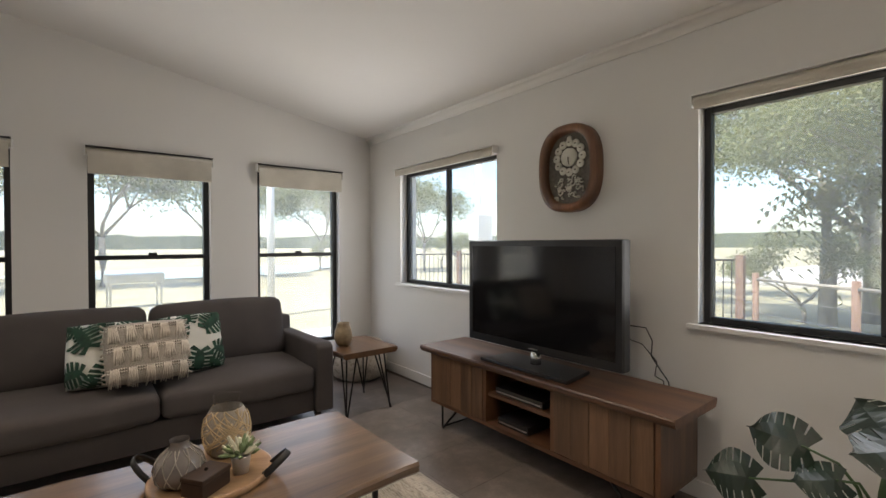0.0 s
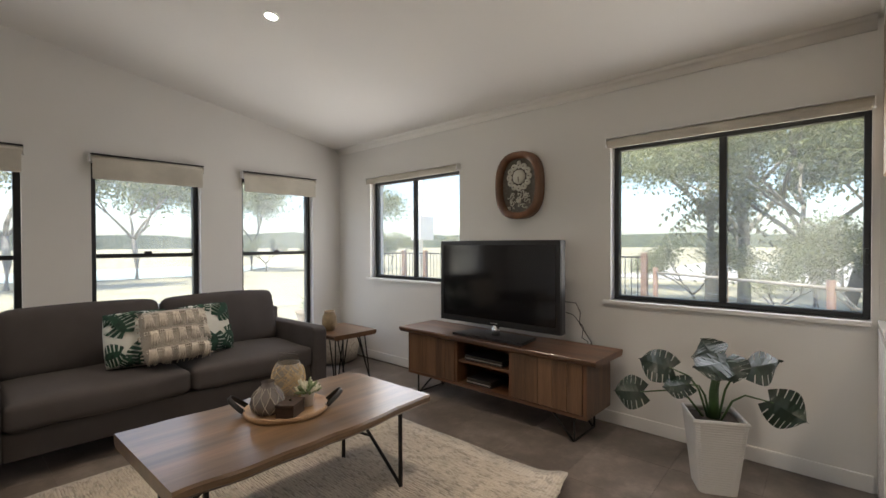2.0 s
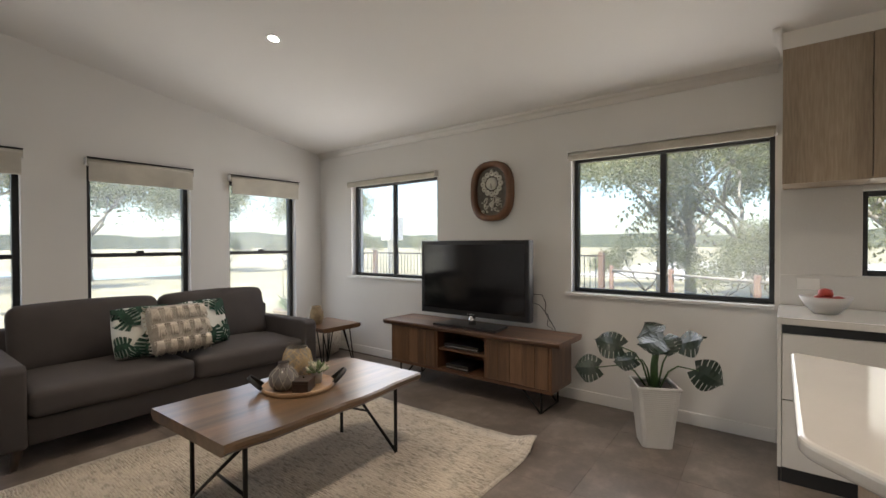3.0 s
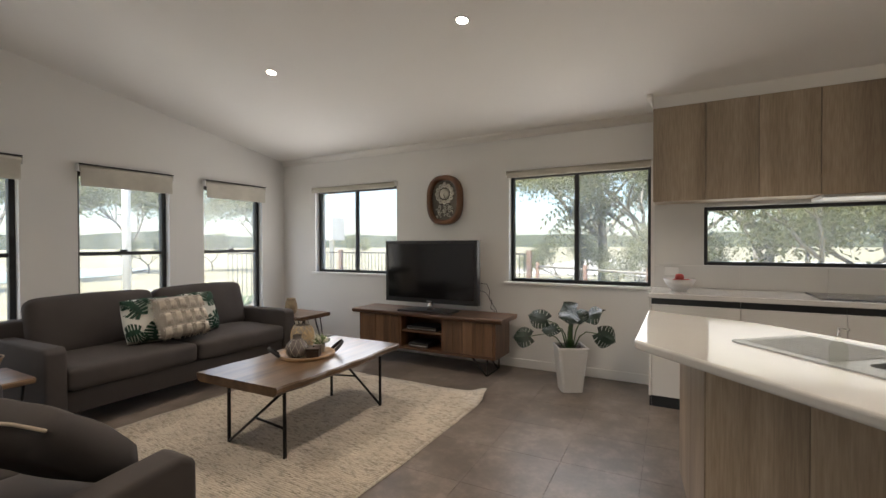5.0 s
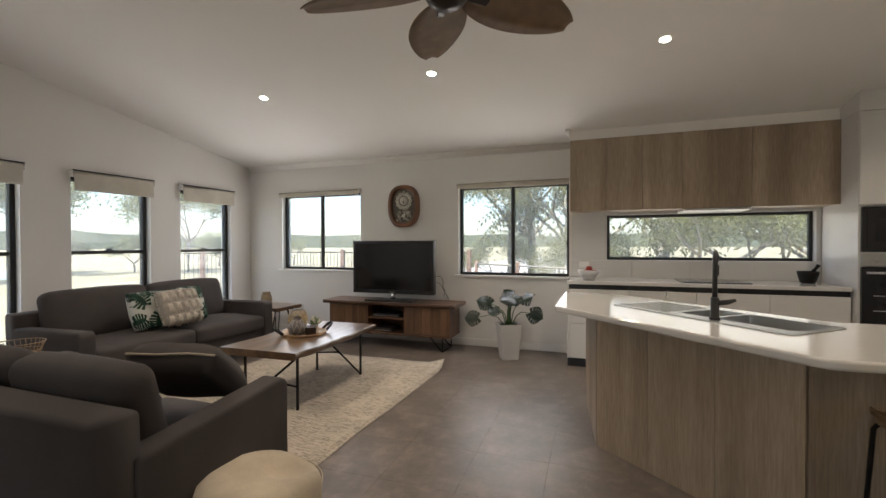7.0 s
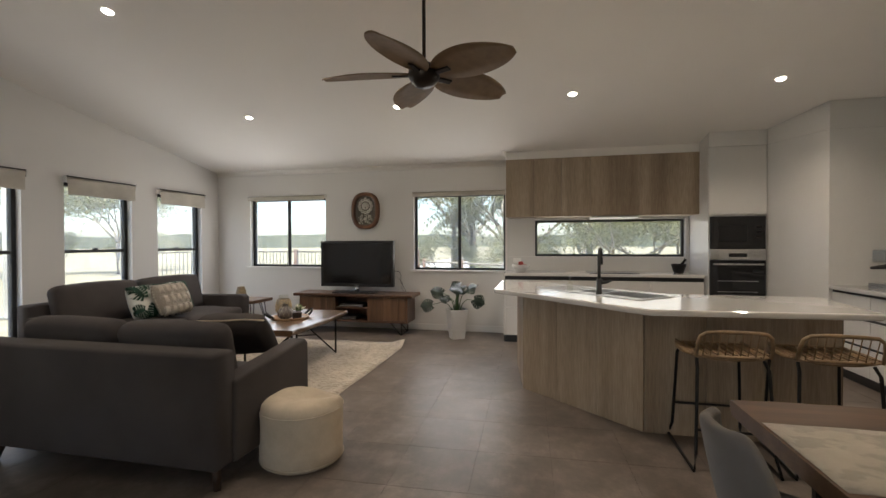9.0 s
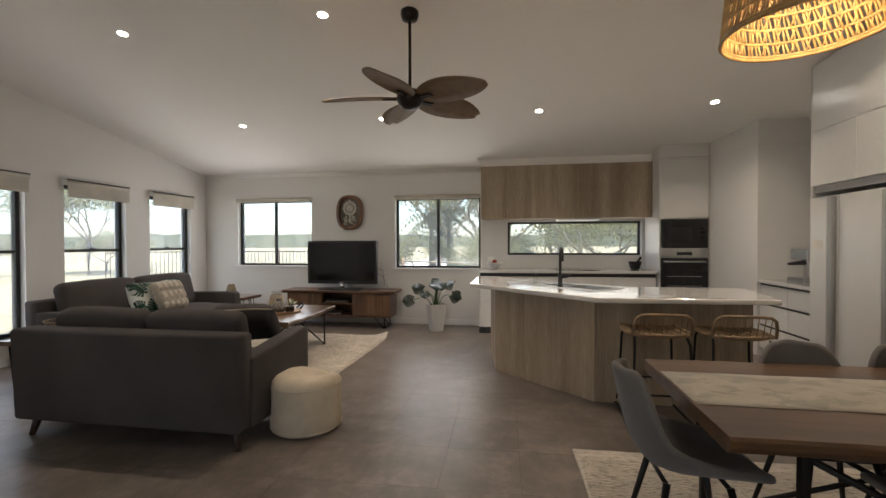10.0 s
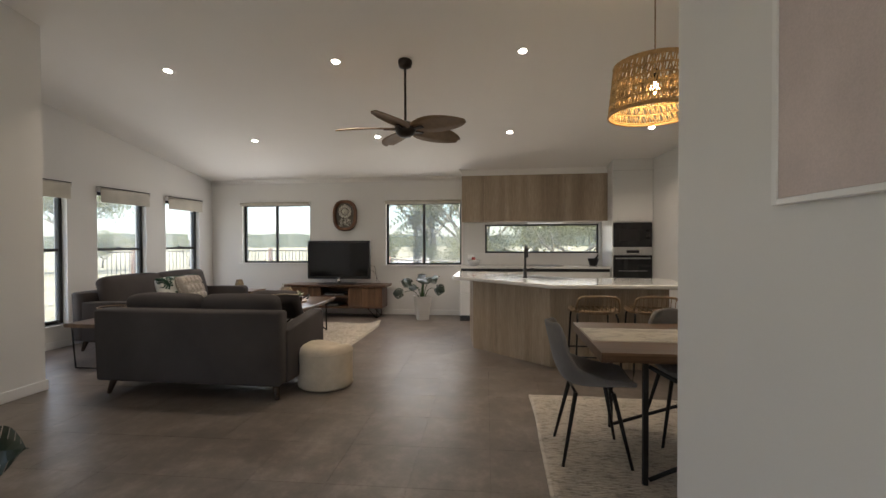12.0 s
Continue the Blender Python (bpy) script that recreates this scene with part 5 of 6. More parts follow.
# drawers, fridge cabinet and refrigerator along the south wall
for i in range(2):
    a, b_ = 0.02 + 0.55 * i, 0.02 + 0.55 * (i + 1)
    u = unit("drawer_unit", "white gloss drawer unit with dark finger rails", "drawers", group="drawer units")
    part("body", box(a + 0.001, b_ - 0.001, -3.618, -3.075, 0.1, 0.865, 0.001, 1), M_WHITE, u)
    part("kick_board", box(a, b_, -3.11, -3.1, 0, 0.0995), M_BLACK, u)
    for z0, z1 in ((0.104, 0.36), (0.384, 0.615), (0.639, 0.842)):
        part("drawer_front", box(a + 0.002, b_ - 0.002, -3.072, -3.05, z0, z1, 0.002, 1), M_WHITE, u)
        part("finger_rail", box(a + 0.002, b_ - 0.002, -3.073, -3.06, z1 + 0.001, z1 + 0.022), M_BLACK, u)
wt2 = unit("worktop", "white quartz worktop beside the refrigerator", "worktop")
part("slab", box(0.02, 1.127, -3.618, -3.03, 0.867, 0.905, 0.004), M_QUARTZ, wt2)
cm = unit("espresso_machine", "stainless steel espresso machine with a bean hopper", "coffee machine", (0.62, -3.32, 0.905))
part("base", box(-0.15, 0.15, -0.17, 0.17, 0.0, 0.06, 0.01), M_STEEL, cm)
part("column", box(-0.13, 0.15, -0.17, 0.0, 0.06, 0.27, 0.012), M_STEEL, cm)
part("head", box(-0.15, 0.15, -0.17, 0.14, 0.25, 0.37, 0.015), M_STEEL, cm)
part("hopper", moved(lathe([(0.05, 0), (0.075, 0.05), (0.07, 0.085), (0.0, 0.09)], 18, cap=False), pose(-0.05, -0.06, 0.372)), M_BLACK, cm, smooth=True)
part("portafilter", rod([(0.0, 0.08, 0.22), (0.0, 0.24, 0.205)], [0.03, 0.012], 10), M_BLACK, cm, smooth=True)
fc = unit("fridge_cabinet", "tall white cabinet surround over the refrigerator", "cabinet")
FX0, FX1, FY = -1.12, -0.02, -2.93
part("side_panel", box(FX1, FX1 + 0.018, -3.618, FY, 0, 2.97), M_WHITE, fc)
part("side_panel", box(FX0 - 0.018, FX0, -3.618, FY, 0, 3.05), M_WHITE, fc)
part("overhead_box", box(FX0 + 0.001, FX1 - 0.001, -3.618, FY - 0.02, 1.86, 2.8), M_WHITE, fc)
# solid grey strip in the open gap over the refrigerator; its colour is the shade
part("shadow_gap", box(FX0 + 0.001, FX1 - 0.001, FY - 0.05, FY - 0.03, 1.795, 1.859), M_PLASTIC, fc)
for a, b_ in ((FX0 + 0.003, (FX0 + FX1) / 2 - 0.001), ((FX0 + FX1) / 2 + 0.001, FX1 - 0.003)):
    part("door", box(a, b_, FY - 0.019, FY, 1.862, 2.36, 0.002, 1), M_WHITE, fc)
part("top_filler", box(FX0 + 0.003, FX1 - 0.003, FY - 0.019, FY, 2.364, 2.98, 0.001, 1), M_WHITE, fc)
fr = unit("refrigerator", "white side-by-side refrigerator with long grey handles", "refrigerator")
part("case", box(-1.09, -0.08, -3.6, -2.96, 0.02, 1.745, 0.01), M_WHITE, fr)
for a, b_, hx in ((-1.09, -0.452, -0.985), (-0.448, -0.08, -0.40)):
    d = part("door", box(a + 0.001, b_ - 0.001, -2.958, -2.88, 0.06, 1.745, 0.012), M_WHITE, fr)
    part("handle", box(hx - 0.03, hx + 0.03, -2.879, -2.835, 0.2, 1.735, 0.014), M_PLASTIC, d, "long grey bar handle", True)
part("notice", box(-0.26, -0.12, -2.8795, -2.878, 1.28, 1.36), M_BLIND, fr, "pale notice with unreadable writing")

# ---- island ----
isl = unit("kitchen_island", "angled kitchen island clad in oak-look laminate", "island")
SINK = pose(-0.03, -0.63, 0.912, 0, 0, 42)


def sink_rect(x0, x1, y0, y1, r=0.0):
    """A rectangle in the sink's own axes, as a loop on the plan; r rounds its corners."""
    pts = []
    for cx, cy, a0 in ((x1 - r, y1 - r, 0), (x0 + r, y1 - r, 90), (x0 + r, y0 + r, 180), (x1 - r, y0 + r, 270)):
        for k in range(4 if r else 1):
            a = radians(a0 + 30 * k)
            v = SINK @ Vector((cx + r * math.cos(a), cy + r * math.sin(a), 0))
            pts.append((v.x, v.y))
    return pts


CUT = sink_rect(-0.575, 0.115, -0.212, 0.137)
part("carcass", plate([(0.01, -0.012), (0.84, 0.085), (0.7, -0.29), (-0.215, -1.255), (-0.215, -2.045), (-0.775, -2.045), (-0.775, -0.872)], [CUT], 0.0, 0.869), M_WHITE, isl)


def cladding(p, q, n):
    d = Vector((q[0] - p[0], q[1] - p[1], 0))
    L, a = d.length, math.degrees(math.atan2(d.y, d.x))
    for i in range(n):
        s, e = L * i / n, L * (i + 1) / n
        part("cladding_panel", moved(box(s + 0.0012, e - 0.0012, -0.012, 0.006, 0.0, 0.868, 0.001, 1), pose(p[0], p[1], 0, 0, 0, a)), M_OAK, isl)


cladding((0.0, 0.0), (-0.79, -0.865), 3)
cladding((-0.79, -0.865), (-0.79, -2.06), 3)
cladding((0.86, 0.1), (0.0, 0.0), 2)
cladding((-0.79, -2.06), (-0.2, -2.06), 1)
TOP = [(0.06, 0.29), (-1.08, -0.83), (-1.02, -2.17), (-0.1, -2.3), (-0.1, -1.22), (0.84, -0.28), (1.08, 0.30)]
it = unit("island_worktop", "white quartz island worktop with a rounded edge", "worktop")


def rounded(poly, r, n=5):
    out = []
    m = len(poly)
    for i, p in enumerate(poly):
        p, a, c = Vector(p), Vector(poly[i - 1]), Vector(poly[(i + 1) % m])
        u, v = (a - p).normalized() * r, (c - p).normalized() * r
        for k in range(n + 1):
            t = k / n
            q = (p + u) * (1 - t) ** 2 + p * 2 * t * (1 - t) + (p + v) * t * t
            out.append((q.x, q.y))
    return out


part("slab", plate(rounded(TOP, 0.05), [CUT], 0.87, 0.912, 0.012), M_QUARTZ, it)
sk = thing("kitchen_sink", label="inset stainless steel double-bowl sink with a ribbed drainer", category="sink")
BOWLS = ((-0.56, -0.13), (-0.1, 0.1))
part("rim", plate(sink_rect(-0.6, 0.56, -0.225, 0.225, 0.03), [sink_rect(x0, x1, -0.195, 0.12, 0.04) for x0, x1 in BOWLS], 0.9125, 0.918), M_STEEL, sk)
for x0, x1 in BOWLS:
    b = bmesh.new()
    rings = [[b.verts.new((x, y, z)) for x, y in sink_rect(x0 + k, x1 - k, -0.195 + k, 0.12 - k, 0.04)] for k, z in ((0.0, 0.9165), (0.004, 0.78), (0.014, 0.752), (0.05, 0.744))]
    n = len(rings[0])
    for r0, r1 in zip(rings, rings[1:]):
        for i in range(n):
            b.faces.new((r0[i], r0[(i + 1) % n], r1[(i + 1) % n], r1[i]))
    b.faces.new(rings[-1])
    bw = part("bowl", b, M_STEEL, sk, "deep brushed steel bowl", True)
    c = SINK @ Vector(((x0 + x1) / 2, -0.04, 0))
    part("drain", moved(lathe([(0.0, 0.003), (0.03, 0.003), (0.038, 0.0), (0.0, 0.0)], 18, cap=False), pose(c.x, c.y, 0.7445)), M_IRON, bw, smooth=True)
for i in range(11):
    part("drainer_rib", moved(box(0.15, 0.52, -0.185 + 0.034 * i, -0.172 + 0.034 * i, 0.0062, 0.0095, 0.001, 1), SINK), M_STEEL, sk)
tp = thing("kitchen_tap", (-0.25, -0.625, 0.918), 75, "matte black gooseneck kitchen mixer tap", "tap")
part("body", lathe([(0.028, 0), (0.028, 0.01), (0.022, 0.014), (0.022, 0.12), (0.018, 0.125)], 20), M_BLACK, tp, smooth=True)
arc = [(0, 0, 0.1), (0, 0, 0.3)] + [(0.0, -0.065 + 0.065 * math.cos(a), 0.3 + 0.075 * math.sin(a)) for a in [i * math.pi / 10 for i in range(1, 11)]] + [(0, -0.13, 0.24)]
part("spout", rod(arc, 0.0135, 12), M_BLACK, tp, smooth=True)
part("lever", rod([(0, 0, 0.09), (-0.06, 0.0, 0.1), (-0.1, 0.0, 0.115)], [0.016, 0.014, 0.008], 10), M_BLACK, tp, smooth=True)
sb_ = thing("soap_bottle", (-0.06, -0.40, 0.918), 0, "small glass soap dispenser beside the tap", "bottle")
part("bottle", lathe([(0.026, 0), (0.028, 0.06), (0.012, 0.085), (0.012, 0.1)], 16), M_JARGLASS, sb_, smooth=True)
part("pump", rod([(0, 0, 0.1), (0, 0, 0.13), (-0.03, -0.02, 0.13)], 0.005, 8), M_CHROME, sb_, smooth=True)


# ---- stools ----
def stool():
    s = thing("bar_stool", (-1.06, -1.25, 0), 0, "rattan bar stool with low back on black sled frame", "stool", "bar stools")
    for y in (-0.21, 0.21):
        part("leg_frame", rod([(0.17, y * 0.86, 0.64), (0.205, y * 0.9, 0.6), (0.235, y, 0.1), (0.27, y * 1.08, 0.01), (-0.27, y * 1.08, 0.01), (-0.245, y, 0.1), (-0.2, y * 0.9, 0.6), (-0.16, y * 0.86, 0.645)], 0.0095, 8), M_IRON, s, smooth=True)
    part("foot_rail", rod([(0.23, -0.2, 0.24), (0.23, 0.2, 0.24)], 0.008, 8), M_IRON, s, smooth=True)
    part("foot_rail", rod([(-0.235, -0.2, 0.24), (-0.235, 0.2, 0.24)], 0.008, 8), M_IRON, s, smooth=True)
    b = bmesh.new()
    for i in range(15):
        x = -0.19 + 0.38 * i / 14
        w = 0.225 * (1 - 0.25 * (x / 0.25) ** 4)
        rod([(x, -w, 0.675), (x, -w * 0.5, 0.653), (x, 0, 0.648), (x, w * 0.5, 0.653), (x, w, 0.675)], 0.007, 5, bm=b)
    for j in range(9):
        y = -0.2 + 0.4 * j / 8
        z = 0.655 + 0.35 * (abs(y) - 0.08) ** 2 * 3
        rod([(-0.2, y, z + 0.014), (-0.1, y, z + 0.007), (0.1, y, z + 0.007), (0.2, y, z + 0.012)], 0.006, 5, bm=b)
    tagged(part("woven_seat", b, M_RATTAN, s, "woven honey rattan seat", True), kind="stuff")
    part("seat_rim", rod([(0.2 * math.copysign(abs(math.cos(a)) ** 0.6, math.cos(a)), 0.23 * math.copysign(abs(math.sin(a)) ** 0.6, math.sin(a)), 0.668) for a in [i * math.pi / 16 for i in range(32)]], 0.011, 7, True), M_RATTAN, s, smooth=True)
    arc_ = [(-0.2, -0.2, 0.672), (-0.222, -0.197, 0.74), (-0.24, -0.185, 0.795), (-0.246, -0.155, 0.818), (-0.25, -0.08, 0.824), (-0.252, 0.0, 0.825)]
    arc_ += [(x, -y, z) for x, y, z in arc_[-2::-1]]
    part("back_rail", rod(arc_, 0.0115, 8), M_RATTAN, s, smooth=True)
    for k in range(9):
        t = -0.16 + 0.04 * k
        part("spindle", rod([(-0.198, t, 0.672), (-0.224, t, 0.745), (-0.249, t, 0.818)], 0.0035, 6), M_RATTAN, s, smooth=True)
    return s


s1 = stool()
copy_thing(s1, pose(-1.06, -1.80, 0, 0, 0, -4))


# ---- dining ----
dt = thing("dining_table", (-2.75, -1.78, 0), 0, "long live-edge acacia dining table on crossed black iron legs", "table")
part("tabletop", moved(live_slab(1.86, 0.94, 0.695, 0.75, 33, 0.02), pose(0, 0, 0, 0, 0, 90)), M_SLAB_Y, dt)
for y in (-0.68, 0.68):
    for sx in (-1, 1):
        part("leg", box(sx * 0.38 - 0.014, sx * 0.38 + 0.014, y - 0.014, y + 0.014, 0.0, 0.687, 0.003), M_IRON, dt)
    part("leg_plate", box(-0.42, 0.42, y - 0.04, y + 0.04, 0.687, 0.695), M_IRON, dt)
for sx in (-1, 1):
    for s in (-1, 1):
        part("cross_brace", rod([(sx * 0.38, s * 0.66, 0.66), (sx * 0.30, 0.0, 0.3), (sx * 0.38, -s * 0.66, 0.04)], 0.012, 8), M_IRON, dt, smooth=True)
rn = thing("table_runner", (-2.73, -1.78, 0.751), 0, "cream woven linen runner along the dining table", "runner")
b = bmesh.new()
g = [[b.verts.new((x + 0.004 * noise.noise(Vector((x * 9, y * 5, 2))), y, 0.002 + 0.0015 * noise.noise(Vector((x * 8, y * 8, 0))))) for x in [-0.21 + 0.42 * i / 8 for i in range(9)]] for y in [-0.92 + 1.84 * j / 30 for j in range(31)]]
for r0, r1 in zip(g, g[1:]):
    for k in range(8):
        b.faces.new((r0[k], r0[k + 1], r1[k + 1], r1[k]))
rb = part("cloth", b, M_RUNNER, rn, smooth=True)
rb.modifiers.new("thick", "SOLIDIFY").thickness = 0.0015
tpz = thing("table_plant", (-2.72, -1.98, 0.754), 0, "small leafy plant in a round grey bowl on the dining table", "plant")
part("bowl", lathe([(0.06, 0), (0.1, 0.03), (0.12, 0.08), (0.11, 0.08), (0.0, 0.06)], 24, cap=False), M_PLASTIC, tpz, smooth=True)
rnd = random.Random(12)
bl = bmesh.new()
for k in range(70):
    a, e, L = rnd.uniform(0, 6.28), rnd.uniform(0.1, 1.5), rnd.uniform(0.08, 0.2)
    d = Vector((math.cos(a) * math.cos(e), math.sin(a) * math.cos(e), math.sin(e)))
    p0 = Vector((0, 0, 0.07))
    join(bl, moved(leaf_shape(rnd.uniform(0.025, 0.045), n=4), Matrix.Translation(p0 + d * L) @ pose(0, 0, 0, rnd.uniform(-40, 60), rnd.uniform(-40, 40), math.degrees(a) - 90)))
part("foliage", bl, M_SAGE, tpz)


def shell_chair():
    c = thing("dining_chair", (-2.78, -0.88, 0), 0, "grey upholstered shell dining chair on black metal legs", "chair", "dining chairs")
    b = bmesh.new()
    prof = [(-0.23, 0.465, 0.2), (-0.2, 0.468, 0.215), (-0.1, 0.455, 0.225), (0.0, 0.447, 0.232), (0.1, 0.45, 0.232), (0.17, 0.48, 0.228), (0.215, 0.55, 0.222), (0.24, 0.64, 0.21), (0.262, 0.74, 0.19), (0.28, 0.82, 0.15), (0.288, 0.85, 0.1)]
    rows = []
    for i, (y, z, w) in enumerate(prof):
        t = i / (len(prof) - 1)
        row = []
        for k in range(13):
            u = -1 + k / 6
            lift = (0.055 * (1 - abs(t - 0.5)) + 0.09 * max(0, 1 - abs(t - 0.45) * 3)) * abs(u) ** 2.6
            fwd = 0.075 * abs(u) ** 2.4 * (t > 0.45) * min(1, (t - 0.4) * 4)
            row.append(b.verts.new((u * w, y - fwd, z + lift * (1 if t < 0.62 else 0.3))))
        rows.append(row)
    for a, d in zip(rows, rows[1:]):
        for k in range(12):
            b.faces.new((a[k], a[k + 1], d[k + 1], d[k]))
    sh = part("shell", b, M_GREYSHELL, c, smooth=True)
    so_ = sh.modifiers.new("thick", "SOLIDIFY")
    so_.thickness, so_.offset = 0.034, -1
    sh.modifiers.new("round", "SUBSURF").levels = 1
    for x in (-1, 1):
        for y in (-1, 1):
            part("leg", rod([(x * 0.12, y * 0.11, 0.43), (x * 0.21, y * 0.2, 0.0)], [0.014, 0.009], 9), M_IRON, c, smooth=True)
    for y in (-1, 1):
        part("seat_bar", rod([(-0.115, y * 0.11, 0.425), (0.115, y * 0.11, 0.425)], 0.009, 8), M_IRON, c, smooth=True)
    return c


ch = shell_chair()
copy_thing(ch, pose(-2.47, -1.56, 0, 0, 0, -90))
copy_thing(ch, pose(-2.47, -2.03, 0, 0, 0, -90))
copy_thing(ch, pose(-3.1, -1.62, 0, 0, 0, 90))
copy_thing(ch, pose(-3.1, -2.15, 0, 0, 0, 90))

# ---- ceiling fan ----
FXC, FYC, FZC = -1.22, 0.63, 2.47
fz = ceil_z(FXC)
fan = thing("ceiling_fan", (FXC, FYC, FZC), 0, "ceiling fan with brown woven leaf blades and dark motor", "fan")
part("canopy", moved(lathe([(0.02, -0.075), (0.06, -0.06), (0.072, -0.02), (0.072, 0.03)], 24), pose(0, 0, fz - FZC)), M_BRONZE, fan, smooth=True)
part("downrod", rod([(0, 0, 0.07), (0, 0, fz - FZC - 0.05)], 0.0125, 12), M_BRONZE, fan, smooth=True)
part("motor", lathe([(0.02, 0.11), (0.075, 0.09), (0.105, 0.06), (0.11, 0.015), (0.085, -0.03), (0.05, -0.055), (0.0, -0.06)], 28), M_BRONZE, fan, smooth=True)
for k in range(5):
    a = 171 + 72 * k
    b = bmesh.new()
    n = 18
    up = []
    for i in range(n + 1):
        t = i / n
        w = 0.012 + 0.145 * math.sin(math.pi * (0.05 + 0.93 * t ** 0.9)) ** 0.62
        c = 0.012 * math.sin(3 * t)
        up.append([b.verts.new((0.1 + 0.6 * t, w * q, c + 0.012 * (1 - q * q))) for q in (-1, -0.5, 0, 0.5, 1)])
    for r0, r1 in zip(up, up[1:]):
        for q in range(4):
            b.faces.new((r0[q], r0[q + 1], r1[q + 1], r1[q]))
    bd = part("blade", moved(b, pose(0, 0, 0.03, 0, 0, a) @ pose(0, 0, 0, -14, 2, 0)), M_FANBLADE, fan, smooth=True)
    bd.modifiers.new("thick", "SOLIDIFY").thickness = 0.007
    part("blade_arm", moved(box(0.08, 0.22, -0.02, 0.02, 0.0, 0.012, 0.004), pose(0, 0, 0.012, 0, 0, a) @ pose(0, 0, 0, -14, 0, 0)), M_BRONZE, bd)

# ---- pendant ----
pd = thing("pendant_lamp", (-2.92, -1.215, 2.085), 0, "honey rattan drum pendant lamp with a warm lit bulb", "lamp")
pz = ceil_z(-2.92) - 2.085
part("cord", rod([(0, 0, 0.25), (0, 0, pz)], 0.004, 6), M_RATTAN, pd, smooth=True)
part("ceiling_rose", moved(lathe([(0.05, -0.03), (0.055, 0.02)], 20), pose(0, 0, pz)), M_RATTAN, pd, smooth=True)
part("lamp_holder", lathe([(0.02, 0.19), (0.022, 0.25), (0.01, 0.27)], 14), M_BRONZE, pd, smooth=True)
blb = part("bulb", lathe([(0.012, 0.19), (0.018, 0.175), (0.025, 0.155), (0.023, 0.135), (0.011, 0.123), (0.0, 0.121)], 18), M_BULB, pd, smooth=True)
HT = 0.285


def sr(z):
    return 0.255 - 0.03 * z / HT


for i, z in enumerate((0.0, 0.012, 0.062, 0.115, 0.168, 0.222, 0.273, HT)):
    part("hoop", rod([(sr(z) * math.cos(k * math.pi / 24), sr(z) * math.sin(k * math.pi / 24), z) for k in range(48)], 0.0075 if i in (0, 7) else 0.0055, 6, True), M_SHADE, pd, smooth=True)
tiers = (0.012, 0.062, 0.115, 0.168, 0.222, 0.273)
for t, (za, zb) in enumerate(zip(tiers, tiers[1:])):
    b = bmesh.new()
    for k in range(96):
        a = k * 2 * math.pi / 96
        da = 0.05 + (0.015 if k % 2 else -0.01)
        s = 1 if t % 2 else 1
        rod([(sr(za) * math.cos(a), sr(za) * math.sin(a), za), ((sr(zb)) * math.cos(a + s * da), sr(zb) * math.sin(a + s * da), zb)], 0.005, 4, bm=b)
        if k % 3 == 0:
            rod([(sr(za) * math.cos(a + 0.06), sr(za) * math.sin(a + 0.06), za), (sr(zb) * math.cos(a), sr(zb) * math.sin(a), zb)], 0.004, 4, bm=b)
    tagged(part("cane_tier", b, M_SHADE, pd, smooth=True), kind="stuff")
for k in range(3):
    a = k * 2.094
    part("spider_arm", rod([(0, 0, 0.24), (sr(0.273) * math.cos(a), sr(0.273) * math.sin(a), 0.273)], 0.003, 6), M_BRONZE, pd)
pl = new("pendant_light", bpy.data.lights.new("pendant_light", "POINT"))
pl.data.energy, pl.data.color, pl.data.shadow_soft_size = 2.3, (1.0, 0.76, 0.42), 0.03
pl.matrix_world = pose(-2.92, -1.215, 2.19)

# ---- hall picture and the plant at the hall wall ----
ar = thing("wall_picture", (-5.252, -0.838, 1.405), 0, "large blush and white abstract canvas in a thin white frame", "picture")
part("canvas", box(-0.49, 0.49, 0.002, 0.018, 0.012, 1.0), M_CANVAS, ar)
for x0, x1, z0, z1 in ((-0.505, -0.491, 0.0, 1.015), (0.491, 0.505, 0.0, 1.015), (-0.49, 0.49, 0.0, 0.011), (-0.49, 0.49, 1.001, 1.015)):
    part("frame", box(x0, x1, 0.001, 0.022, z0, z1, 0.001, 1), M_TRIM, ar)

# ---- outdoors ----
GZ = -0.25
b = bmesh.new()
bmesh.ops.create_grid(b, x_segments=60, y_segments=60, size=700)
for v in b.verts:
    d = math.hypot(v.co.x, v.co.y)
    v.co.z = GZ - (0.012 * max(0, d - 15) if d < 160 else 1.74 + 0.0 * d) + (0.3 * noise.noise(v.co * 0.02) if d > 30 else 0)
structure("ground", b, M_GRASS, "dry grassy paddock that falls away to the distance", "ground", True)
structure("patio", box(WX + 0.21, 6.9, 2.6, 8.2, GZ - 0.05, -0.1, 0.01), M_CONCRETE, "pale concrete patio outside the corner", "patio")
structure("path", box(-6.0, WX + 0.2, WY + 0.21, 7.9, GZ - 0.05, -0.101, 0.01), M_CONCRETE, "pale concrete path along the house", "patio")
structure("driveway", box(21.0, 44.0, -30.0, 9.0, GZ - 1.2, GZ + 0.02, 0.02), M_CONCRETE, "pale sunlit driveway behind the trees", "road")
b = bmesh.new()
b.faces.new([b.verts.new((6 + 9 * math.cos(t) * (1 + 0.2 * math.sin(3 * t)), 33 + 6 * math.sin(t), -0.36)) for t in [i * math.pi / 20 for i in range(40)]])
structure("pond", b, M_WATER, "still pond in the paddock", "water")
b = bmesh.new()
n = 140
prev = None
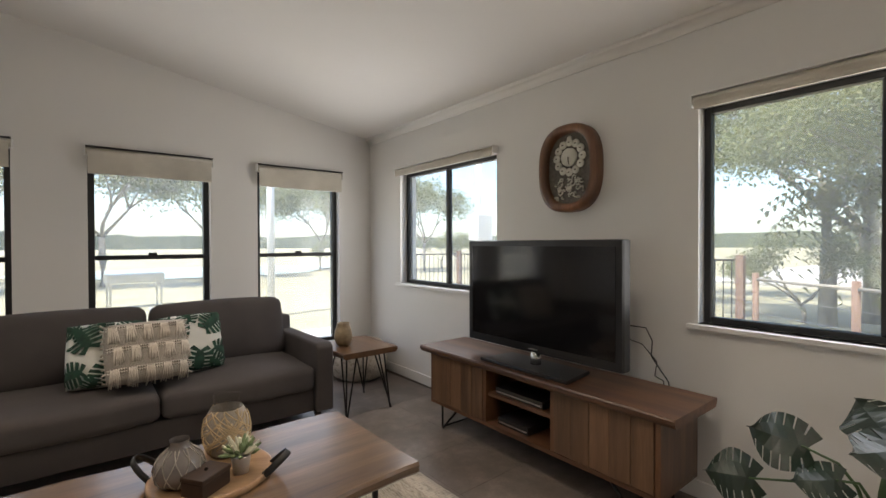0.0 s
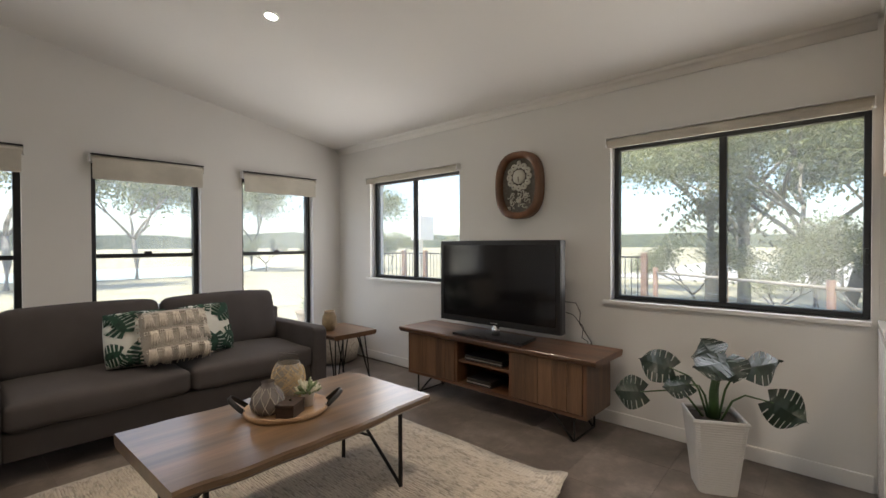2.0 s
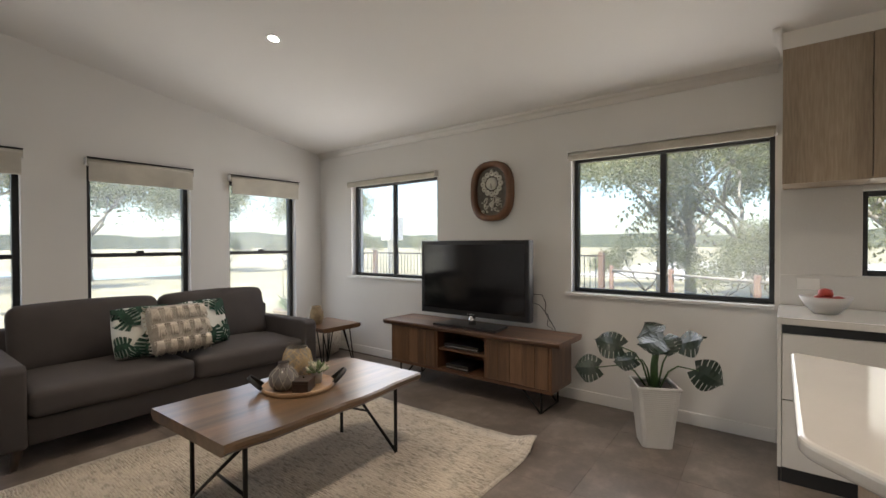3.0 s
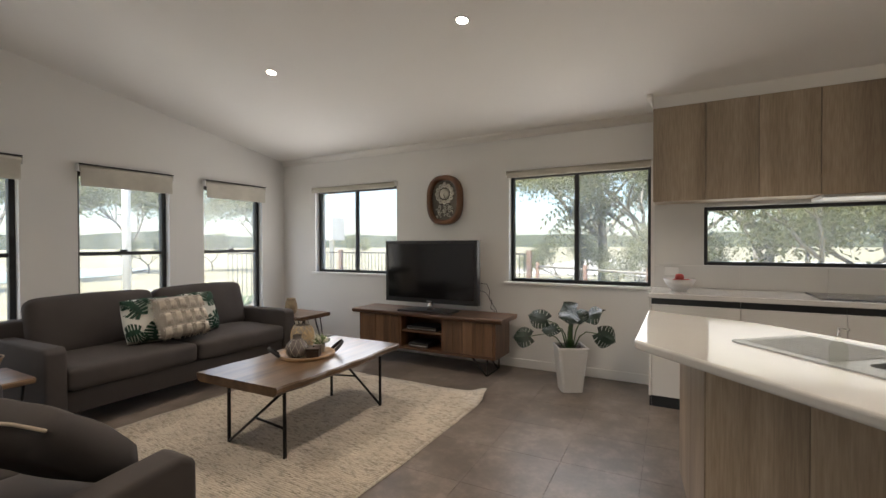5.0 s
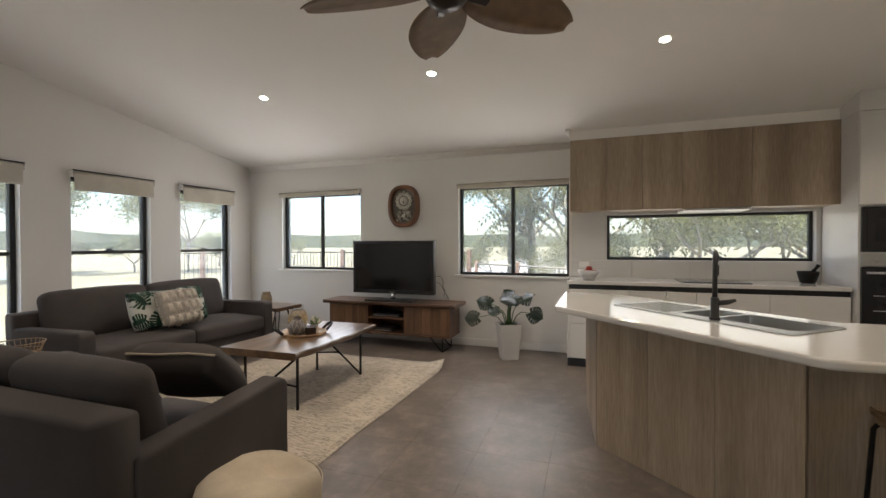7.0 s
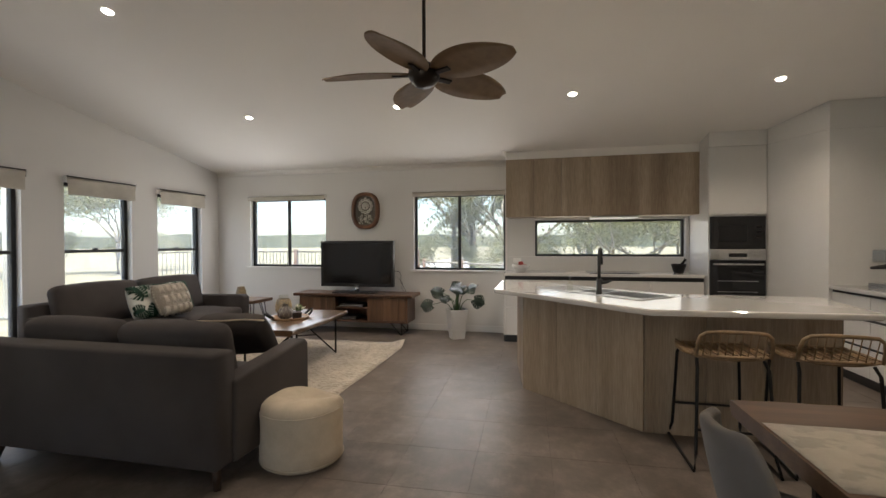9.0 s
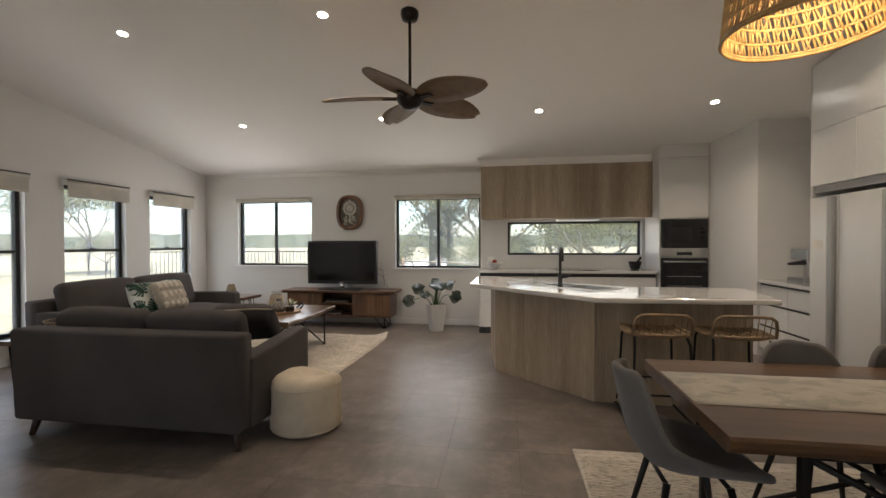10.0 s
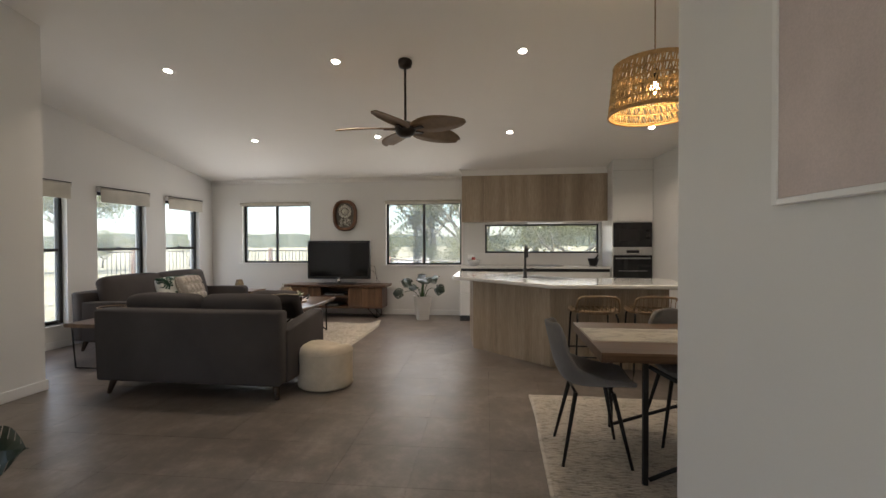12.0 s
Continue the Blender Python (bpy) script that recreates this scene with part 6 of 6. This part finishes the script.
for i in range(n + 1):
    a = -1.2 + 3.6 * i / n
    r = 420
    h = 9 + 7 * noise.noise(Vector((i * 0.13, 0, 0))) + 1.5 * noise.noise(Vector((i * 0.9, 3, 0)))
    cur = (b.verts.new((r * math.cos(a), r * math.sin(a), -6)), b.verts.new((r * math.cos(a), r * math.sin(a), h)))
    if prev:
        b.faces.new((prev[0], cur[0], cur[1], prev[1]))
    prev = cur
structure("backdrop", b, M_HILL, "low hazy wooded hills on the horizon", "backdrop")


def tree(at, h, spread, seed, label, leaves=2600, leaf=0.16, low=0.35, turn=0.0, group="gum trees", mat=None, puff=0.045):
    """A tapered, forked trunk with limbs, and a crown of small leaf clumps in uneven tufts."""
    rnd = random.Random(seed)
    t = thing("tree", at, turn, label, "tree", group)
    tips = []
    limbs = bmesh.new()
    def grow(p, d, L, r, depth):
        q = p + d * L
        mid = p.lerp(q, 0.5) + Vector((rnd.uniform(-1, 1), rnd.uniform(-1, 1), 0)) * L * 0.08
        rod([p, mid, q], [r, r * 0.85, r * 0.68], 6, bm=limbs)
        if depth == 0 or L < 0.25:
            tips.append((q, d))
            return
        if depth <= 2:
            tips.append((mid.lerp(q, 0.7), d))
        for k in range(rnd.choice((2, 3))):
            nd = (d + Vector((rnd.uniform(-1, 1), rnd.uniform(-1, 1), rnd.uniform(-0.25, 0.7))) * 0.75).normalized()
            grow(q, nd, L * rnd.uniform(0.6, 0.82), r * 0.62, depth - 1)
    trunk_h = h * low
    r0 = 0.017 * h
    part("trunk", rod([(0, 0, -0.3), (0.02 * h * 0.3, 0, trunk_h * 0.5), (0, 0.02 * h, trunk_h)], [r0 * 1.25, r0, r0 * 0.8], 10), M_BARK, t, smooth=True)
    base = Vector((0, 0.02 * h, trunk_h))
    for k in range(4):
        a = k * 1.57 + rnd.uniform(-0.5, 0.5)
        d = Vector((math.cos(a) * spread, math.sin(a) * spread, 1.0)).normalized()
        grow(base - Vector((0, 0, 0.05)), d, h * 0.2, r0 * 0.55, 4)
    part("limbs", limbs, M_BARK, t, smooth=True)
    verts, faces = [], []
    for i in range(leaves):
        c, d = tips[rnd.randrange(len(tips))]
        o = c + Vector((rnd.gauss(0, 1), rnd.gauss(0, 1), rnd.gauss(-0.15, 0.7))) * h * puff
        u = Vector((rnd.uniform(-1, 1), rnd.uniform(-1, 1), rnd.uniform(-1.3, 0.3))).normalized()
        w = u.cross(Vector((rnd.uniform(-1, 1), rnd.uniform(-1, 1), rnd.uniform(-1, 1)))).normalized()
        s = leaf * rnd.uniform(0.5, 1.2)
        k = len(verts)
        verts += [o - w * s * 0.2, o + u * s * 0.5 - w * s * 0.22, o + u * s, o + u * s * 0.5 + w * s * 0.22]
        faces.append((k, k + 1, k + 2, k + 3))
    me = bpy.data.meshes.new("crown")
    me.from_pydata([tuple(v) for v in verts], [], faces)
    me.materials.append(mat or M_GUM)
    cr = new("crown", me)
    cr.parent = t
    cr["kind"] = "stuff"
    return t


GUM = "tall gum tree with pale bark and sparse grey-green crown"
ta = tree((0.4, 24, GZ - 0.1), 8.0, 0.8, 3, GUM, 15000, 0.21, 0.26, puff=0.075)
tb = tree((12.5, 1.0, GZ), 7.6, 1.0, 5, "spreading shade tree with grey-green leaves beside the fence", 20000, 0.13, 0.2)
tcx = tree((8.6, -3.4, GZ), 5.2, 1.3, 9, "dense low shrubby tree outside the kitchen window", 11000, 0.1, 0.12)
for x, y, s, r in ((5.3, 27, 1.0, 100), (12.5, 30, 0.95, 200), (-4.5, 26, 1.05, 300), (-9, 30, 1.0, 45), (17, 24, 0.9, 150), (-13, 22, 1.1, 10)):
    o = copy_thing(ta, pose(x, y, GZ - 0.15, 0, 0, r))
    o.scale = (s, s, s)
for x, y, s, r in ((11.0, -1.6, 0.95, 130), (16, -2, 1.3, 250), (14, -8, 1.2, 80), (14.0, 2.6, 1.2, 310), (10.4, 0.4, 0.85, 190)):
    o = copy_thing(tb, pose(x, y, GZ, 0, 0, r))
    o.scale = (s, s, s)
for x, y, s, r in ((7.9, -1.9, 1.1, 170), (7.7, -4.7, 1.2, 90), (7.4, -6.2, 1.05, 200), (9.8, -5.2, 1.25, 300), (8.2, -9.0, 1.2, 20), (12, -11, 1.4, 120), (10.2, 1.5, 0.5, 60), (11.6, 3.3, 0.55, 330), (9.0, 0.2, 0.62, 215), (13, 29, 0.6, 10), (16.5, 28, 0.7, 80), (20, 26, 0.65, 140), (24, 29, 0.8, 200), (28, 25, 0.7, 260)):
    o = copy_thing(tcx, pose(x, y, GZ, 0, 0, r))
    o.scale = (s, s, s)


def palm(at, h, seed):
    rnd = random.Random(seed)
    p = thing("palm_tree", at, 0, "shaggy palm with a skirt of drooping dry fronds", "tree", "palms")
    part("trunk", rod([(0, 0, -0.2), (0.05, 0, h * 0.5), (0, 0.05, h)], [0.16, 0.13, 0.12], 10), M_BARK, p, smooth=True)
    verts, faces = [], []
    for k in range(46):
        a, e = rnd.uniform(0, 6.28), rnd.uniform(-1.2, 0.9)
        L = rnd.uniform(0.9, 1.5)
        for i in range(9):
            t = i / 8
            c = Vector((math.cos(a) * math.cos(e) * L * t, math.sin(a) * math.cos(e) * L * t, h + math.sin(e) * L * t - 0.7 * t * t * L))
            for s in (-1, 1):
                o = Vector((-math.sin(a) * s, math.cos(a) * s, -0.6)) * 0.32 * (1 - 0.5 * t)
                q = Vector((math.cos(a), math.sin(a), -0.3)) * 0.035
                n = len(verts)
                verts += [c - q, c + q, c + o + q]
                faces.append((n, n + 1, n + 2))
    me = bpy.data.meshes.new("fronds")
    me.from_pydata([tuple(v) for v in verts], [], faces)
    me.materials.append(M_PALM)
    o = new("fronds", me)
    o.parent = p
    return p


palm((11.5, 2.9, GZ), 2.6, 1)
palm((12.6, 2.4, GZ), 2.9, 2)


def pool_fence(p, q, label):
    f = thing("pool_fence", (0, 0, 0), 0, label, "fence", "pool fences")
    p, q = Vector((*p, 0)), Vector((*q, 0))
    L = (q - p).length
    for z in (0.02, 1.12):
        part("rail", rod([p + Vector((0, 0, z)), q + Vector((0, 0, z))], 0.018, 6), M_BRONZE, f)
    n = int(L / 0.11)
    first = part("baluster", rod([(0, 0, 0.02), (0, 0, 1.12)], 0.008, 6), M_BRONZE, f)
    first.matrix_basis = pose(p.x, p.y, 0)
    for i in range(1, n + 1):
        c = p.lerp(q, i / n)
        again(first, "baluster", pose(c.x, c.y, 0), f)
    for i in range(int(L / 1.8) + 1):
        c = p.lerp(q, min(1, i * 1.8 / L))
        part("post", box(c.x - 0.05, c.x + 0.05, c.y - 0.05, c.y + 0.05, -0.32, 1.2, 0.005, 1), M_TIMBER, f, "rust-stained timber post")


pool_fence((7.3, 3.1), (7.3, 9.2), "dark metal pool fence with upright bars along the patio")
pool_fence((7.25, 9.25), (4.9, 10.0), "dark metal pool fence with upright bars along the lawn")
wf = thing("wire_fence", (0, 0, 0), 0, "farm fence of timber posts, rails and wire below the trees", "fence")
FP = [(7.25, 2.9), (6.5, 1.75), (5.65, 0.6), (5.3, -0.9), (5.2, -2.6)]
for x, y in FP:
    part("post", rod([(x, y, -0.5), (x, y, 0.95)], 0.042, 8), M_TIMBER, wf, smooth=True)
for z in (0.86,):
    for (x0, y0), (x1, y1) in zip(FP, FP[1:]):
        part("top_rail", rod([(x0, y0, z), (x1, y1, z)], 0.024, 6), M_BARK, wf, smooth=True)
for z in (-0.1, 0.15, 0.4, 0.62):
    for (x0, y0), (x1, y1) in zip(FP, FP[1:]):
        part("wire", rod([(x0, y0, z), (x1, y1, z)], 0.004, 4), M_STEEL, wf)
for x, y, boxed in ((3.27, 11.3, False), (9.1, 10.5, True)):
    pp = thing("yard_pole", (x, y, GZ - 0.02), 0, "white service pole with a grey box on it" if boxed else "slim white pole on the lawn", "pole", "yard poles")
    part("shaft", rod([(0, 0, 0), (0, 0, 5.2)], 0.085, 14), M_POSTPAINT, pp, smooth=True)
    part("foot_plate", box(-0.14, 0.14, -0.14, 0.14, 0.0, 0.03), M_STEEL, pp)
    if boxed:
        part("meter_box", box(-0.3, 0.3, -0.3, 0.1, 1.75, 2.5, 0.02), M_POSTPAINT, pp)
tr = thing("metal_trough", (0.95, 15.5, GZ - 0.02), 8, "raised grey metal garden trough on legs on the lawn", "trough")
part("basin", box(-0.65, 0.65, -0.28, 0.28, 0.62, 0.86, 0.02), M_STEEL, tr)
for x in (-0.58, 0.58):
    for y in (-0.22, 0.22):
        part("leg", box(x - 0.025, x + 0.025, y - 0.025, y + 0.025, -0.1, 0.62), M_STEEL, tr)
gp = thing("garden_pot", (3.3, 7.3, -0.1), 0, "round terracotta garden pot with a small plant on the patio", "pot")
part("pot", lathe([(0.18, 0), (0.27, 0.28), (0.29, 0.32), (0.25, 0.3), (0.0, 0.26)], 26, cap=False), M_CERAMIC, gp, smooth=True)
bl = bmesh.new()
for k in range(30):
    a, e = rnd.uniform(0, 6.28), rnd.uniform(0.4, 1.4)
    rod([(0, 0, 0.27), (0.1 * math.cos(a), 0.1 * math.sin(a), 0.27 + 0.15 * e), (0.22 * math.cos(a), 0.22 * math.sin(a), 0.3 + 0.22 * e)], [0.012, 0.014, 0.002], 4, bm=bl)
part("foliage", bl, M_SAGE, gp)
for x, y, r in ((0.75, 6.3, 160), (-0.95, 6.4, 200)):
    oc = thing("patio_chair", (x, y, -0.1), r, "grey moulded patio chair outside the windows", "chair", "patio chairs")
    b = bmesh.new()
    rows = [[b.verts.new((u * 0.26, yy - 0.1 * u * u * (zz > 0.5), zz)) for u in (-1, -0.5, 0, 0.5, 1)] for yy, zz in ((-0.22, 0.44), (0.0, 0.42), (0.16, 0.46), (0.24, 0.65), (0.27, 0.82))]
    for a, d in zip(rows, rows[1:]):
        for k in range(4):
            b.faces.new((a[k], a[k + 1], d[k + 1], d[k]))
    o = part("shell", b, M_PLASTIC, oc, smooth=True)
    o.modifiers.new("thick", "SOLIDIFY").thickness = 0.02
    for sx in (-1, 1):
        for sy in (-1, 1):
            part("leg", rod([(sx * 0.16, sy * 0.14, 0.43), (sx * 0.22, sy * 0.22, 0.0)], 0.014, 8), M_PLASTIC, oc, smooth=True)

# ---- floor: base sheet, then each tile ----
fl = structure("floor", box(-8.0, WX, -3.7, WY, -0.12, -0.003), M_GROUT, "large grey-brown stone-look floor tiles", "floor")
TXP, TYP, LAY = 0.49, 0.458, 1.6          # tile pitch and the turn at which they were laid
lay = pose(0.135, 0.29, 0, 0, 0, LAY)
proto = part("tile", box(0.0007, TXP - 0.0007, 0.0007, TYP - 0.0007, -0.0028, 0.0, 0.0004, 1), M_TILE, fl)
proto.matrix_basis = lay
for i in range(-17, 6):
    for j in range(-10, 12):
        m = lay @ pose(i * TXP, j * TYP, 0)
        mid = m @ Vector((TXP / 2, TYP / 2, 0))
        if (i, j) == (0, 0) or not (-7.9 < mid.x < WX + 0.15 and -3.75 < mid.y < WY + 0.15):
            continue
        if (mid.x < -4.6 and mid.y < -1.1) or (mid.x < -2.4 and mid.y > 4.1):
            continue
        again(proto, "tile", m, fl)
